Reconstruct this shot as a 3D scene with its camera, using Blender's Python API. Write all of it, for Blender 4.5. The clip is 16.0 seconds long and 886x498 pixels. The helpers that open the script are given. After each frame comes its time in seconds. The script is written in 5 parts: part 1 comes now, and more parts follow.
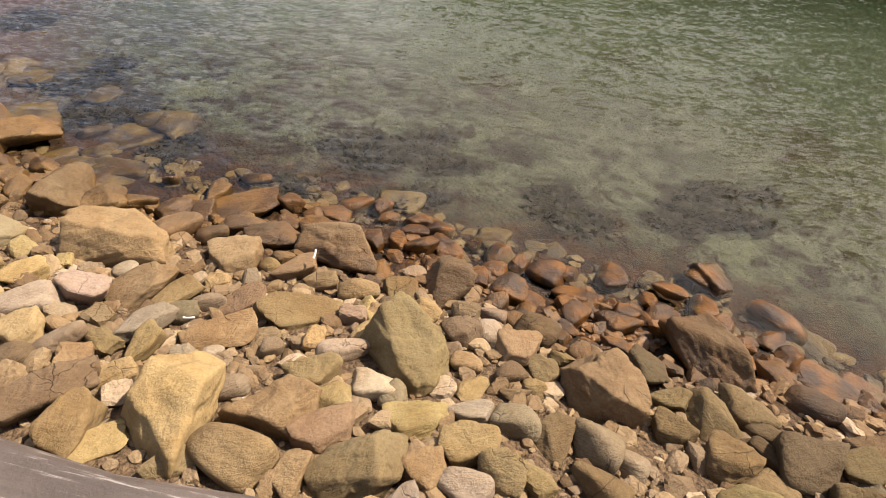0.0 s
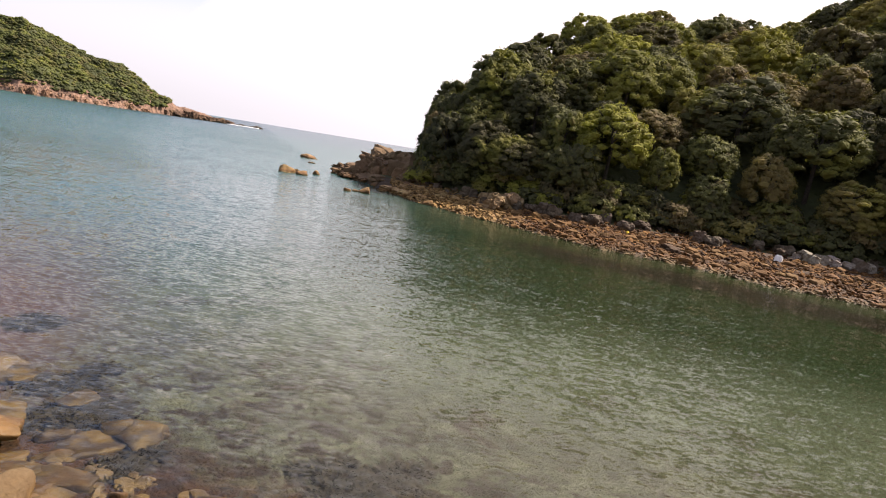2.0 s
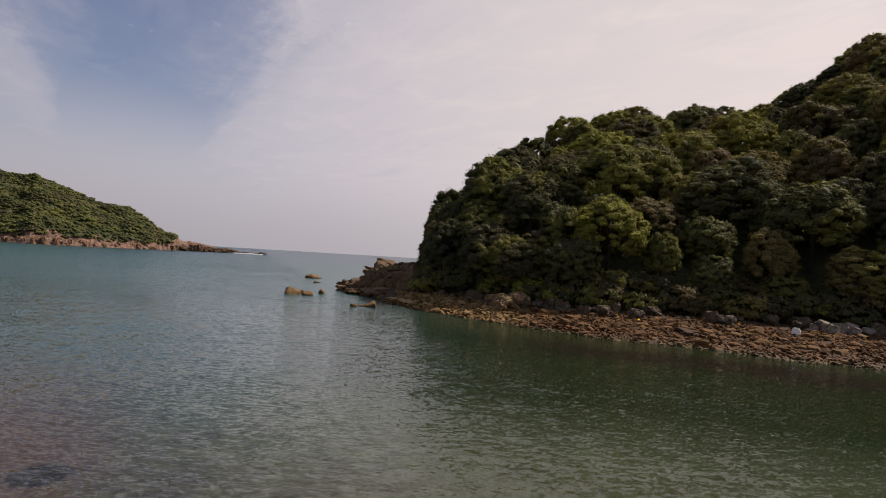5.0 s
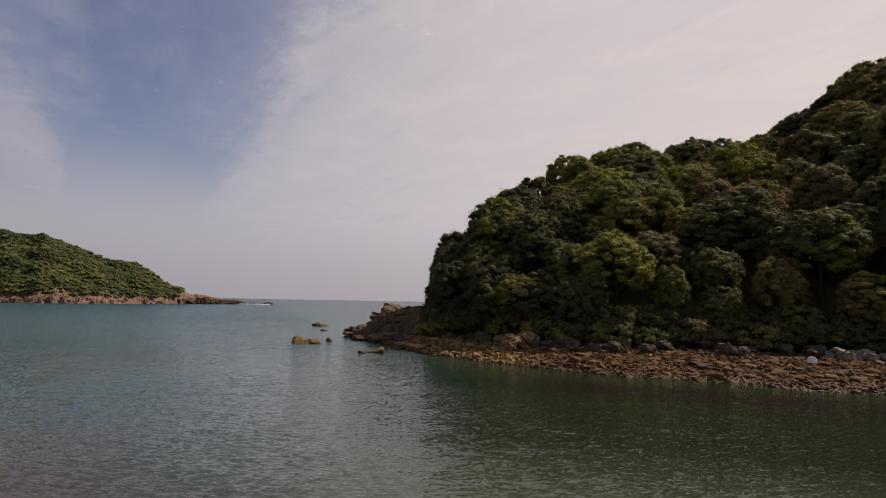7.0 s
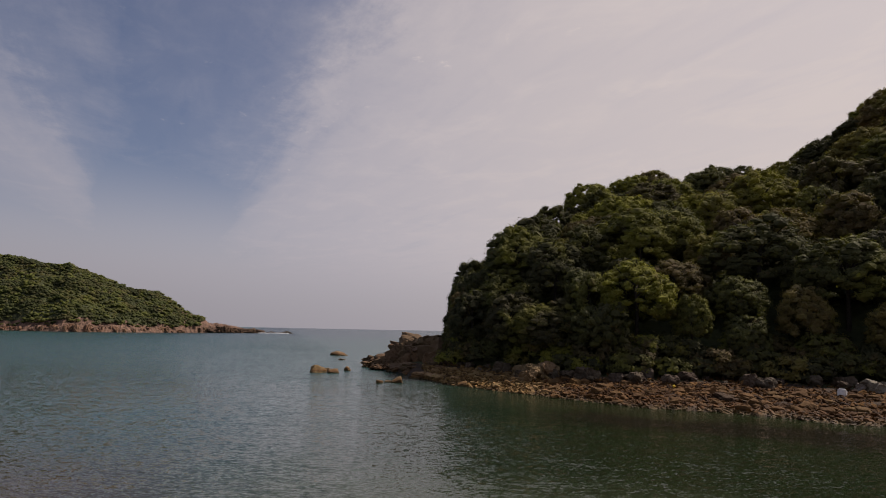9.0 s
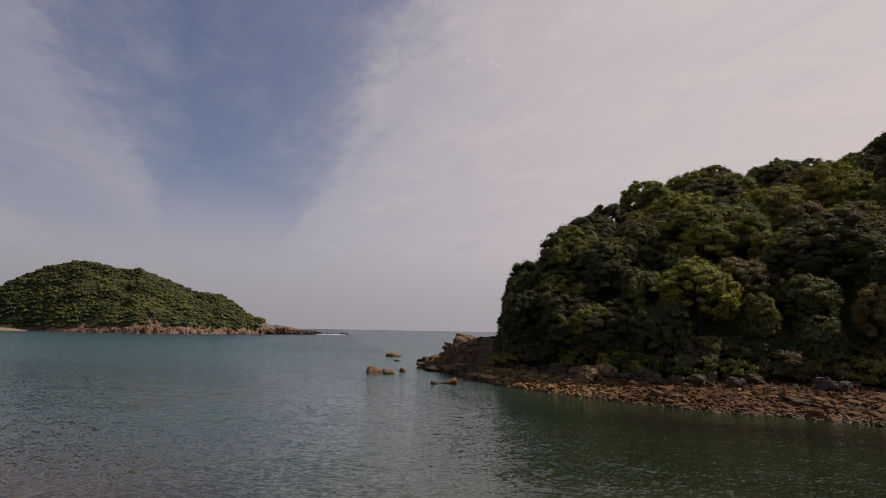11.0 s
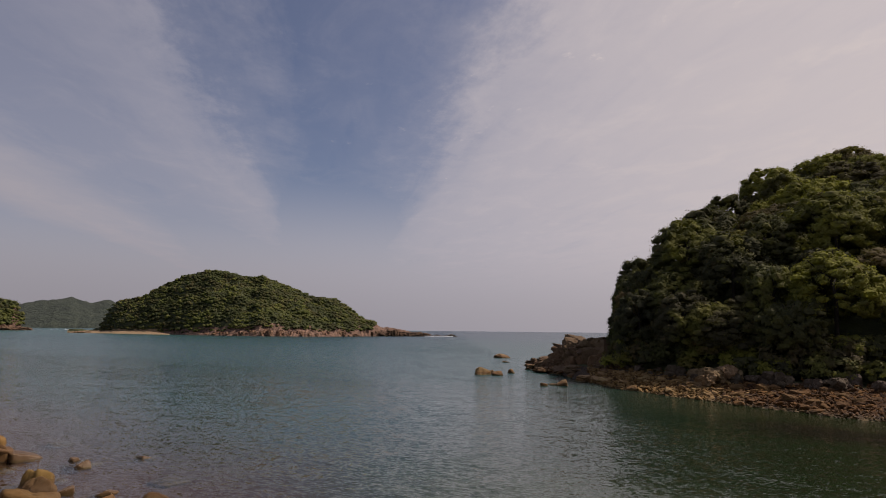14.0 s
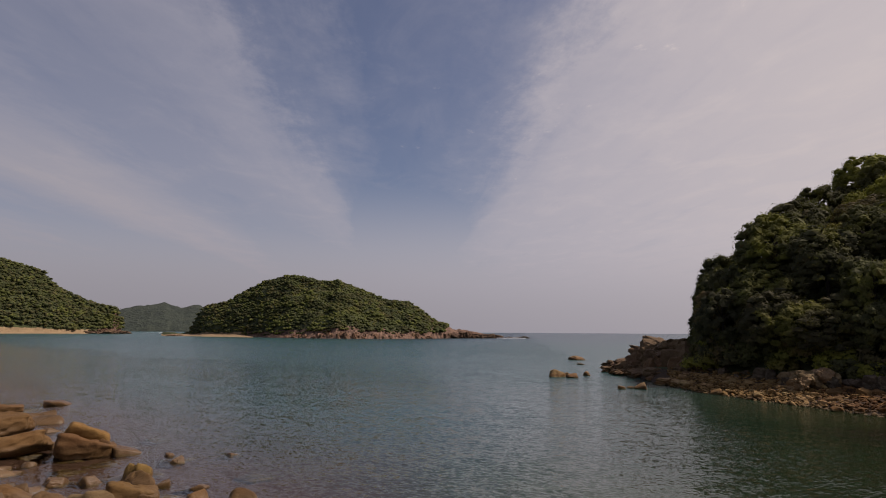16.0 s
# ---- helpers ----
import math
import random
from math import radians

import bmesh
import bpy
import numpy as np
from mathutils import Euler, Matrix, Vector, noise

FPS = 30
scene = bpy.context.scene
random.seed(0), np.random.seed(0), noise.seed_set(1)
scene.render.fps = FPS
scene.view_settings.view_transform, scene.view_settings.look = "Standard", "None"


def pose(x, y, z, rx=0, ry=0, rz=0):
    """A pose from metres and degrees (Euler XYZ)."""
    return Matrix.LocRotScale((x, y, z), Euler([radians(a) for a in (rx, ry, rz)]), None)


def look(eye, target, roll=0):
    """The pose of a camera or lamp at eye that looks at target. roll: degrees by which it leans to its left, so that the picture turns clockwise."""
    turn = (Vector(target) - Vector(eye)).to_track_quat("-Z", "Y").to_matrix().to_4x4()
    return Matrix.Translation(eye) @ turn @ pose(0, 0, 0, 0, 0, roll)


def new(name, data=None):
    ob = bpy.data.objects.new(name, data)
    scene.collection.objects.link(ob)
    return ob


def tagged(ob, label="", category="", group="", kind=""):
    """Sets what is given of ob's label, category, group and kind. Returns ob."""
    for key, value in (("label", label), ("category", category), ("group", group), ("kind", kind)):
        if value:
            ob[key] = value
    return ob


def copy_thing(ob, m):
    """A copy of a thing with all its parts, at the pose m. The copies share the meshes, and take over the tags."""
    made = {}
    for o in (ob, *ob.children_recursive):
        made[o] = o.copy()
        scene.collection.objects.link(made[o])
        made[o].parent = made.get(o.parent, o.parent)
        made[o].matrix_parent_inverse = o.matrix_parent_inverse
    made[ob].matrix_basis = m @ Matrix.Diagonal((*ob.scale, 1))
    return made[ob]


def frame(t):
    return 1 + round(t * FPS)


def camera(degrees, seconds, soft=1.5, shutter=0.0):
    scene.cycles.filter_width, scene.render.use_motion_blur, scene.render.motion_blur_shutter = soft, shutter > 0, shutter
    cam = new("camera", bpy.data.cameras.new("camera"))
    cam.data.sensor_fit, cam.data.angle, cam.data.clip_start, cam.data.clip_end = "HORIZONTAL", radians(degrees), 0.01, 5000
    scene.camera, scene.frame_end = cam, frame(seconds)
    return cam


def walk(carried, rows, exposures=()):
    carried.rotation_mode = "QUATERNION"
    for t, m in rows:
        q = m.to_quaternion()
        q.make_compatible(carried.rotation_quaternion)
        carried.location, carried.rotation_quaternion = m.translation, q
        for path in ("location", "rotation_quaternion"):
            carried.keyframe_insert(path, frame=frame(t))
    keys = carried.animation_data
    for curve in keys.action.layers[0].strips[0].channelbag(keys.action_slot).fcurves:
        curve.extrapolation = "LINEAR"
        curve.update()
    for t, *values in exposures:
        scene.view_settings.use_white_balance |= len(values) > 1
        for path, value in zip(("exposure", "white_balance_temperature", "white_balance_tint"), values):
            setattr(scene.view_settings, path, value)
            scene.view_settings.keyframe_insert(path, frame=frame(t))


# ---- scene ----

HEIGHT = 4.6          # eye height over the sea
EYE = Vector((0, 0, HEIGHT))


def aim(az, el, roll):
    """A camera pose at the eye from degrees: clockwise from +y, above the horizon, lean to the left."""
    a, e = radians(az), radians(el)
    way = Vector((math.sin(a) * math.cos(e), math.cos(a) * math.cos(e), math.sin(e)))
    return look(EYE, EYE + way * 10, roll)


PATH = [(0, 21.45, -40.55, 5.72), (0.5, 21.39, -32.47, 7.06), (1, 20.58, -23.76, 7.93), (1.5, 19.80, -16.04, 8.55),
        (2, 18.98, -9.16, 9.27), (2.5, 18.23, -4.38, 9.54), (3, 17.79, -1.80, 9.64), (3.5, 17.52, -0.39, 8.77),
        (3.7, 17.45, -0.08, 8.50), (5.8, 17.05, 2.03, 1.05), (6, 16.97, 2.47, 1.00), (6.5, 16.82, 3.89, 1.00),
        (7, 16.57, 5.08, 1.02), (7.5, 16.22, 6.06, 1.08), (8, 15.83, 6.88, 1.12), (8.5, 15.33, 7.58, 1.11),
        (9, 14.73, 7.85, 1.12), (9.2, 14.43, 7.87, 1.11), (11.3, 8.55, 7.86, 1.00), (11.5, 7.88, 7.85, 0.98),
        (12, 6.21, 7.84, 0.87), (12.5, 4.48, 7.84, 0.80), (13, 2.76, 7.84, 0.74), (13.5, 1.03, 7.86, 0.68),
        (14, -0.67, 7.86, 0.60), (14.5, -2.38, 7.89, 0.53), (15, -4.09, 7.93, 0.52), (15.5, -5.84, 7.97, 0.44),
        (16, -7.58, 7.99, 0.35)]
cam = camera(73.77, 16.0, soft=1.0)
walk(cam, [(t, aim(a, e, r)) for t, a, e, r in PATH],
     exposures=((0, 1.42, 7000, 18), (0.5, 1.56, 6950, 19), (1, 1.64, 6900, 19), (1.5, 1.64, 6900, 20), (2, 1.46, 6950, 20), (2.5, 1.18, 6950, 20), (3, 0.9, 6950, 20), (3.5, 0.65, 6900, 20), (6, 0.2, 6850, 21), (9, -0.06, 6800, 21), (16, -0.08, 6760, 22)))

# ---- daylight ----
SUN_AZ, SUN_EL = 84.0, 52.0
sun_way = Vector((math.sin(radians(SUN_AZ)) * math.cos(radians(SUN_EL)), math.cos(radians(SUN_AZ)) * math.cos(radians(SUN_EL)), math.sin(radians(SUN_EL))))
sun = new("sun", bpy.data.lights.new("sun", "SUN"))
sun.data.energy, sun.data.angle, sun.data.color = 4.4, radians(1.2), (1.0, 0.93, 0.82)
sun.matrix_world = look(sun_way * 100, (0, 0, 0))


class Nodes:
    """Short hand for a node tree."""

    def __init__(self, tree):
        self.tree = tree
        tree.nodes.clear()

    def add(self, kind, props=(), **inputs):
        node = self.tree.nodes.new(kind)
        for key, value in dict(props).items():
            setattr(node, key, value)
        for key, value in inputs.items():
            key = int(key[1:]) if key[0] == "i" and key[1:].isdigit() else key.replace("_", " ")
            self.put(node.inputs[key], value)
        return node

    def put(self, socket, value):
        if isinstance(value, bpy.types.NodeSocket):
            self.tree.links.new(value, socket)
        elif isinstance(value, bpy.types.Node):
            self.tree.links.new(value.outputs[0], socket)
        elif isinstance(value, tuple) and len(value) == 3 and socket.type == "RGBA":
            socket.default_value = (*value, 1)
        else:
            socket.default_value = value

    def math(self, op, a, b=0.0, c=0.0, clamp=False):
        return self.add("ShaderNodeMath", {"operation": op, "use_clamp": clamp}, i0=a, i1=b, i2=c).outputs[0]

    def vec(self, op, a, b=(0, 0, 0)):
        node = self.add("ShaderNodeVectorMath", {"operation": op}, i0=a, i1=b)
        return node.outputs["Value" if op in ("DOT_PRODUCT", "LENGTH") else "Vector"]

    def noise(self, at, scale, detail=4.0, rough=0.55, lump=0.0):
        return self.add("ShaderNodeTexNoise", Vector=at, Scale=scale, Detail=detail, Roughness=rough, Distortion=lump).outputs["Fac"]

    def ramp(self, value, *stops):
        node = self.add("ShaderNodeValToRGB", Fac=value)
        line = node.color_ramp.elements
        while len(line) < len(stops):
            line.new(0.5)
        for mark, (at, colour) in zip(line, stops):
            mark.position = at
            mark.color = (*colour, 1) if isinstance(colour, tuple) else (colour, colour, colour, 1)
        return node.outputs[0]

    def span(self, value, a, b, c=0.0, d=1.0):
        node = self.add("ShaderNodeMapRange", {"interpolation_type": "SMOOTHSTEP"}, Value=value)
        for key, number in zip(("From Min", "From Max", "To Min", "To Max"), (a, b, c, d)):
            node.inputs[key].default_value = number
        return node.outputs[0]

    def mix(self, fac, a, b, blend="MIX"):
        node = self.add("ShaderNodeMix", {"data_type": "RGBA", "blend_type": blend})
        self.put(node.inputs["Factor"], fac)
        self.put(node.inputs[6], a)
        self.put(node.inputs[7], b)
        return node.outputs[2]

    def bump(self, height, strength=0.5, distance=0.05, normal=None):
        node = self.add("ShaderNodeBump", Strength=strength, Distance=distance, Height=height)
        if normal is not None:
            self.put(node.inputs["Normal"], normal)
        return node.outputs[0]


# sky: clear blue above, drawn-out veils of high cloud whose streaks run one way
world = bpy.data.worlds.new("world")
scene.world = world
world.use_nodes = True
n = Nodes(world.node_tree)
sky = n.add("ShaderNodeTexSky", {"sky_type": "NISHITA", "sun_disc": False, "sun_elevation": radians(SUN_EL), "sun_rotation": radians(SUN_AZ), "air_density": 1.0, "dust_density": 1.5})
way = n.add("ShaderNodeTexCoord").outputs["Generated"]
STREAK = radians(-11.0)
axes = n.add("ShaderNodeSeparateXYZ", Vector=way)
up = n.math("MAXIMUM", axes.outputs[2], 0.02)
across = n.math("DIVIDE", n.vec("DOT_PRODUCT", way, (math.cos(STREAK), -math.sin(STREAK), 0)), up)
along = n.math("DIVIDE", n.vec("DOT_PRODUCT", way, (math.sin(STREAK), math.cos(STREAK), 0)), up)
plane = n.add("ShaderNodeCombineXYZ", X=across, Y=n.math("MULTIPLY", along, 0.16)).outputs[0]
fine = n.add("ShaderNodeCombineXYZ", X=n.math("MULTIPLY", across, 1.6), Y=along).outputs[0]
wobble = n.math("ADD", n.math("MULTIPLY_ADD", n.noise(plane, 1.9, 6.0, 0.62, 0.5), 0.6, -0.3), n.math("MULTIPLY", n.math("SUBTRACT", n.noise(fine, 3.0, 7.0, 0.7), 0.5), n.span(along, 5.5, 2.0, 0.05, 0.6)))
lane = n.math("MULTIPLY_ADD", n.math("ADD", across, wobble), 0.1, 0.5)
LANES = ((-5, 0.80), (-3.9, 0.78), (-3.2, 0.45), (-2.85, 0.60), (-2.4, 0.95), (-1.95, 0.80), (-1.55, 0.48), (-1.1, 0.50), (-0.74, 0.68), (-0.6, 0.55),
         (-0.48, 0.26), (-0.2, 0.05), (0.2, 0.11), (0.42, 0.24), (0.66, 0.66), (0.95, 0.80), (1.6, 0.88), (3, 0.96), (5, 1.0))
veil = n.ramp(lane, *((0.5 + 0.1 * a, v) for a, v in LANES))
west = n.span(across, -0.2, -0.6)
veil = n.math("MULTIPLY", veil, n.math("SUBTRACT", 1.0, n.math("MULTIPLY", west, n.span(along, 4.0, 1.8, 0.0, 0.27))))
puff = n.math("SUBTRACT", n.span(n.noise(fine, 1.7, 7.0, 0.62, 0.6), 0.42, 0.85, 0.0, 0.3), n.span(n.noise(plane, 3.1, 6.0, 0.6), 0.5, 0.8, 0.0, 0.22))
tuft = n.math("MULTIPLY", n.span(n.noise(fine, 5.0, 6.0, 0.65, 0.3), 0.62, 0.78, 0.0, 0.4), n.math("MULTIPLY", n.span(across, -0.6, 0.3), n.span(across, 1.6, 0.8)))
cover = n.math("ADD", n.math("ADD", veil, tuft), n.math("MULTIPLY", puff, 0.6), clamp=True)
cover = n.math("MAXIMUM", cover, n.span(axes.outputs[2], 0.29, 0.05, 0.0, 0.93))
haze = n.span(axes.outputs[2], 0.12, 0.035)
cover = n.math("ADD", n.math("MULTIPLY", cover, n.math("SUBTRACT", 1.0, haze)), n.math("MULTIPLY", haze, 0.95))
toward = n.vec("DOT_PRODUCT", way, tuple(sun_way))
glow = n.math("MULTIPLY", n.span(toward, -0.4, 1.0, 4.2, 7.3), n.span(axes.outputs[2], 0.0, 0.16, 0.84, 1.0))
tone = n.mix(n.span(toward, 0.0, 0.75), (0.93, 0.955, 1.045), (1.03, 0.99, 0.95))
cloud = n.vec("SCALE", tone)
n.put(cloud.node.inputs["Scale"], glow)
n.add("ShaderNodeOutputWorld", Surface=n.add("ShaderNodeBackground", Color=n.mix(cover, n.vec("MULTIPLY", sky.outputs[0], (0.83, 0.82, 0.86)), cloud), Strength=0.085))


# ---- materials ----
def material(name):
    m = bpy.data.materials.new(name)
    m.use_nodes = True
    return m, Nodes(m.node_tree)


def finish(n, **inputs):
    shader = n.add("ShaderNodeBsdfPrincipled", **inputs)
    n.add("ShaderNodeOutputMaterial", Surface=shader)
    return shader


def rock_material(name, by_island=False, wet=(0.12, 0.46), base=None, gloss=0.56, slime=(-0.10, 0.06)):
    """Weathered sandstone: the object's own tone, bedding, pits and pale scuffs; rusty and glossy where the tide wets it."""
    m, n = material(name)
    place = n.add("ShaderNodeNewGeometry")
    at = n.add("ShaderNodeTexCoord").outputs["Object"]
    spot = place.outputs["Position"]
    info = n.add("ShaderNodeObjectInfo")
    if by_island:
        pick = place.outputs["Random Per Island"]
        tone = n.ramp(pick, *base)
    else:
        pick = info.outputs["Random"]
        tone = info.outputs["Color"]
    broad = n.noise(spot, 2.3, 5.0, 0.6, 0.4)
    grain = n.noise(spot, 38.0, 6.0, 0.7)
    lay = n.vec("MULTIPLY", n.add("ShaderNodeMapping", Vector=at, Rotation=(0.5, 0.4, 0.0)).outputs[0], (0.7, 0.9, 3.6))
    lay = n.vec("ADD", lay, n.add("ShaderNodeCombineXYZ", X=n.math("MULTIPLY", pick, 37.0)).outputs[0])
    bed = n.add("ShaderNodeTexNoise", Vector=lay, Scale=2.2, Detail=7.0, Roughness=0.65, Distortion=0.5)
    colour = n.mix(n.span(broad, 0.35, 0.7, 0.0, 0.65), tone, n.mix(1.0, tone, (0.62, 0.52, 0.42), "MULTIPLY"))
    colour = n.mix(n.span(bed.outputs["Fac"], 0.45, 0.75, 0.0, 0.4), colour, n.mix(1.0, tone, (1.22, 1.15, 0.95), "MULTIPLY"))
    colour = n.mix(n.span(bed.outputs["Fac"], 0.38, 0.26, 0.0, 0.6), colour, n.mix(1.0, tone, (0.55, 0.45, 0.36), "MULTIPLY"))
    colour = n.mix(n.span(grain, 0.38, 0.7, 0.0, 0.4), colour, n.mix(1.0, colour, (0.55, 0.50, 0.45), "MULTIPLY"))
    colour = n.mix(n.span(n.noise(spot, 9.0, 3.0), 0.60, 0.74, 0.0, 0.3), colour, n.mix(1.0, tone, (1.3, 1.28, 1.25), "MULTIPLY"))
    # thin fractures and a few pale bedding seams
    wander = n.vec("ADD", n.vec("ADD", spot, n.add("ShaderNodeCombineXYZ", X=n.math("MULTIPLY", pick, 53.0), Y=n.math("MULTIPLY", pick, 29.0)).outputs[0]), n.vec("MULTIPLY", n.add("ShaderNodeTexNoise", Vector=spot, Scale=5.0, Detail=4.0).outputs["Color"], (0.16, 0.16, 0.16)))
    edge = n.add("ShaderNodeTexVoronoi", {"feature": "DISTANCE_TO_EDGE"}, Vector=wander, Scale=3.4).outputs["Distance"]
    crack = n.math("MULTIPLY", n.span(edge, 0.014, 0.003), n.span(n.noise(wander, 1.3, 2.0), 0.56, 0.64))
    colour = n.mix(n.math("MULTIPLY", crack, 0.5), colour, n.mix(1.0, tone, (0.22, 0.18, 0.15), "MULTIPLY"))
    level = n.math("ADD", n.add("ShaderNodeSeparateXYZ", Vector=spot).outputs[2], n.math("MULTIPLY_ADD", n.noise(spot, 1.4, 3.0), 0.3, -0.15))
    damp = n.span(level, wet[1], wet[0])
    rust = n.mix(n.span(n.noise(spot, 4.0, 3.0), 0.35, 0.65), (0.160, 0.064, 0.007), (0.034, 0.015, 0.004))
    film = n.mix(n.span(n.noise(spot, 3.0, 3.0), 0.4, 0.62), (0.13, 0.088, 0.030), (0.045, 0.030, 0.014))
    rust = n.mix(n.span(n.add("ShaderNodeSeparateXYZ", Vector=spot).outputs[0], 1.6, -0.8, 0.0, 0.8), rust, n.mix(n.span(n.noise(spot, 2.2, 3.0), 0.4, 0.6), (0.17, 0.094, 0.026), (0.066, 0.036, 0.013)))
    rust = n.mix(n.span(n.add("ShaderNodeSeparateXYZ", Vector=spot).outputs[0], -4.0, -8.0, 0.0, 0.9), rust, (0.15, 0.088, 0.038))
    rust = n.mix(n.span(level, slime[1], slime[0]), rust, film)
    colour = n.mix(n.math("MULTIPLY", damp, 0.86), colour, n.mix(0.22, rust, n.mix(1.0, rust, tone, "MULTIPLY")))
    relief = n.math("ADD", n.math("MULTIPLY", n.noise(spot, 14.0, 8.0, 0.65), 0.7), n.math("MULTIPLY", grain, 0.25))
    relief = n.math("ADD", relief, n.math("MULTIPLY", bed.outputs["Fac"], 0.55))
    relief = n.math("SUBTRACT", relief, n.math("MULTIPLY", crack, 0.8))
    rough = n.math("MULTIPLY_ADD", damp, -gloss, 0.9)
    finish(n, Base_Color=colour, Roughness=rough, Specular_IOR_Level=n.math("MULTIPLY_ADD", damp, 0.2 * gloss, 0.2), Normal=n.bump(relief, 0.7, 0.05))
    return m


ROCK = rock_material("sandstone", wet=(0.18, 0.56))
TONES = {"t": (0.46, 0.325, 0.168), "y": (0.54, 0.395, 0.185), "g": (0.43, 0.335, 0.215), "w": (0.58, 0.47, 0.335), "p": (0.37, 0.25, 0.148), "d": (0.35, 0.265, 0.135), "o": (0.36, 0.17, 0.05)}
GRAVEL = rock_material("shore_gravel", True, base=((0.0, (0.10, 0.066, 0.036)), (0.3, (0.20, 0.138, 0.074)), (0.6, (0.17, 0.126, 0.08)), (0.85, (0.26, 0.19, 0.105)), (1.0, (0.34, 0.275, 0.195))))
RUBBLE = rock_material("islet_rubble", True, wet=(0.1, 0.7), gloss=0.2, slime=(0.05, 0.32), base=((0.0, (0.022, 0.011, 0.005)), (0.4, (0.064, 0.031, 0.010)), (0.75, (0.112, 0.054, 0.015)), (1.0, (0.185, 0.098, 0.030))))
TANRUBBLE = rock_material("islet_tan_rubble", True, wet=(-0.05, 0.2), gloss=0.2, slime=(0.0, 0.2), base=((0.0, (0.064, 0.038, 0.014)), (0.4, (0.150, 0.092, 0.033)), (0.75, (0.215, 0.138, 0.052)), (1.0, (0.285, 0.192, 0.086))))
CRAG = rock_material("islet_crag", wet=(0.1, 0.5), gloss=0.15, slime=(0.02, 0.25))


def leaf_material(name, dark, mid, light, warm, patchy=0.35, fleck=0.9, speckle=0.6, stand=0.0):
    m, n = material(name)
    each = n.add("ShaderNodeNewGeometry").outputs["Random Per Island"]
    tree = n.add("ShaderNodeObjectInfo").outputs["Random"]
    spot = n.add("ShaderNodeNewGeometry").outputs["Position"]
    if stand:
        cell = n.add("ShaderNodeTexVoronoi", Vector=spot, Scale=0.15).outputs["Color"]
        tree = n.math("ADD", n.span(n.noise(spot, stand, 4.0, 0.65, 0.4), 0.3, 0.7, 0.0, 0.55), n.math("MULTIPLY", n.add("ShaderNodeSeparateXYZ", Vector=cell).outputs[0], 0.45))
    body = n.ramp(tree, (0.0, dark), (0.16, mid), (0.28, dark), (0.40, warm), (0.46, light), (0.54, mid), (0.66, dark), (0.78, warm), (0.88, light), (1.0, mid))
    patch = n.noise(spot, patchy, 4.0)
    colour = n.mix(n.span(patch, 0.45, 0.7, 0.0, 0.35), body, mid)
    colour = n.mix(n.span(each, 0.72, 1.0, 0.0, speckle), colour, light)
    colour = n.mix(n.span(each, 0.3, 0.0, 0.0, speckle), colour, dark)
    colour = n.mix(n.span(n.noise(spot, patchy * 4.0, 2.0), 0.5, 0.36, 0.0, 0.6), colour, dark)
    colour = n.mix(n.span(n.noise(spot, fleck, 2.0), 0.62, 0.72, 0.0, 0.5), colour, warm)
    colour = n.mix(n.span(n.noise(spot, patchy * 0.55, 3.0), 0.54, 0.66, 0.0, 0.45), colour, light)
    front = n.add("ShaderNodeBsdfPrincipled", Base_Color=colour, Roughness=0.7, Specular_IOR_Level=0.08)
    back = n.add("ShaderNodeBsdfTranslucent", Color=n.mix(1.0, colour, (1.1, 1.2, 0.5), "MULTIPLY"))
    n.add("ShaderNodeOutputMaterial", Surface=n.add("ShaderNodeMixShader", Fac=0.4, i1=front.outputs[0], i2=back.outputs[0]))
    return m


# dark leaf tone lifted and greyed: haze on the slope put into the colour
LEAVES = leaf_material("broadleaf_foliage", (0.064, 0.064, 0.039), (0.108, 0.113, 0.046), (0.255, 0.252, 0.050), (0.185, 0.136, 0.067), speckle=0.22)
# far tones raised above plain leaf green to carry distance haze in the colour
WOODS = leaf_material("far_foliage", (0.060, 0.070, 0.034), (0.092, 0.107, 0.042), (0.17, 0.188, 0.048), (0.125, 0.108, 0.052), 0.030, 0.10, 0.1, 0.04)


def plain_material(name, low, high, scale, rough=0.9, relief=0.4, depth=0.05):
    m, n = material(name)
    spot = n.add("ShaderNodeNewGeometry").outputs["Position"]
    mottle = n.noise(spot, scale, 7.0, 0.65, 0.3)
    colour = n.mix(n.span(mottle, 0.3, 0.7), low, high)
    colour = n.mix(n.span(n.noise(spot, scale * 0.12, 3.0), 0.35, 0.7, 0.0, 0.5), colour, n.mix(1.0, colour, (0.6, 0.6, 0.6), "MULTIPLY"))
    finish(n, Base_Color=colour, Roughness=rough, Specular_IOR_Level=0.3, Normal=n.bump(n.noise(spot, scale * 3.0, 6.0), relief, depth))
    return m


BARK = plain_material("bark", (0.025, 0.02, 0.015), (0.06, 0.05, 0.04), 9.0)
UNDERWOOD = plain_material("leafy_undergrowth", (0.030, 0.036, 0.015), (0.065, 0.075, 0.028), 0.3, 0.95, 0.8, 0.5)


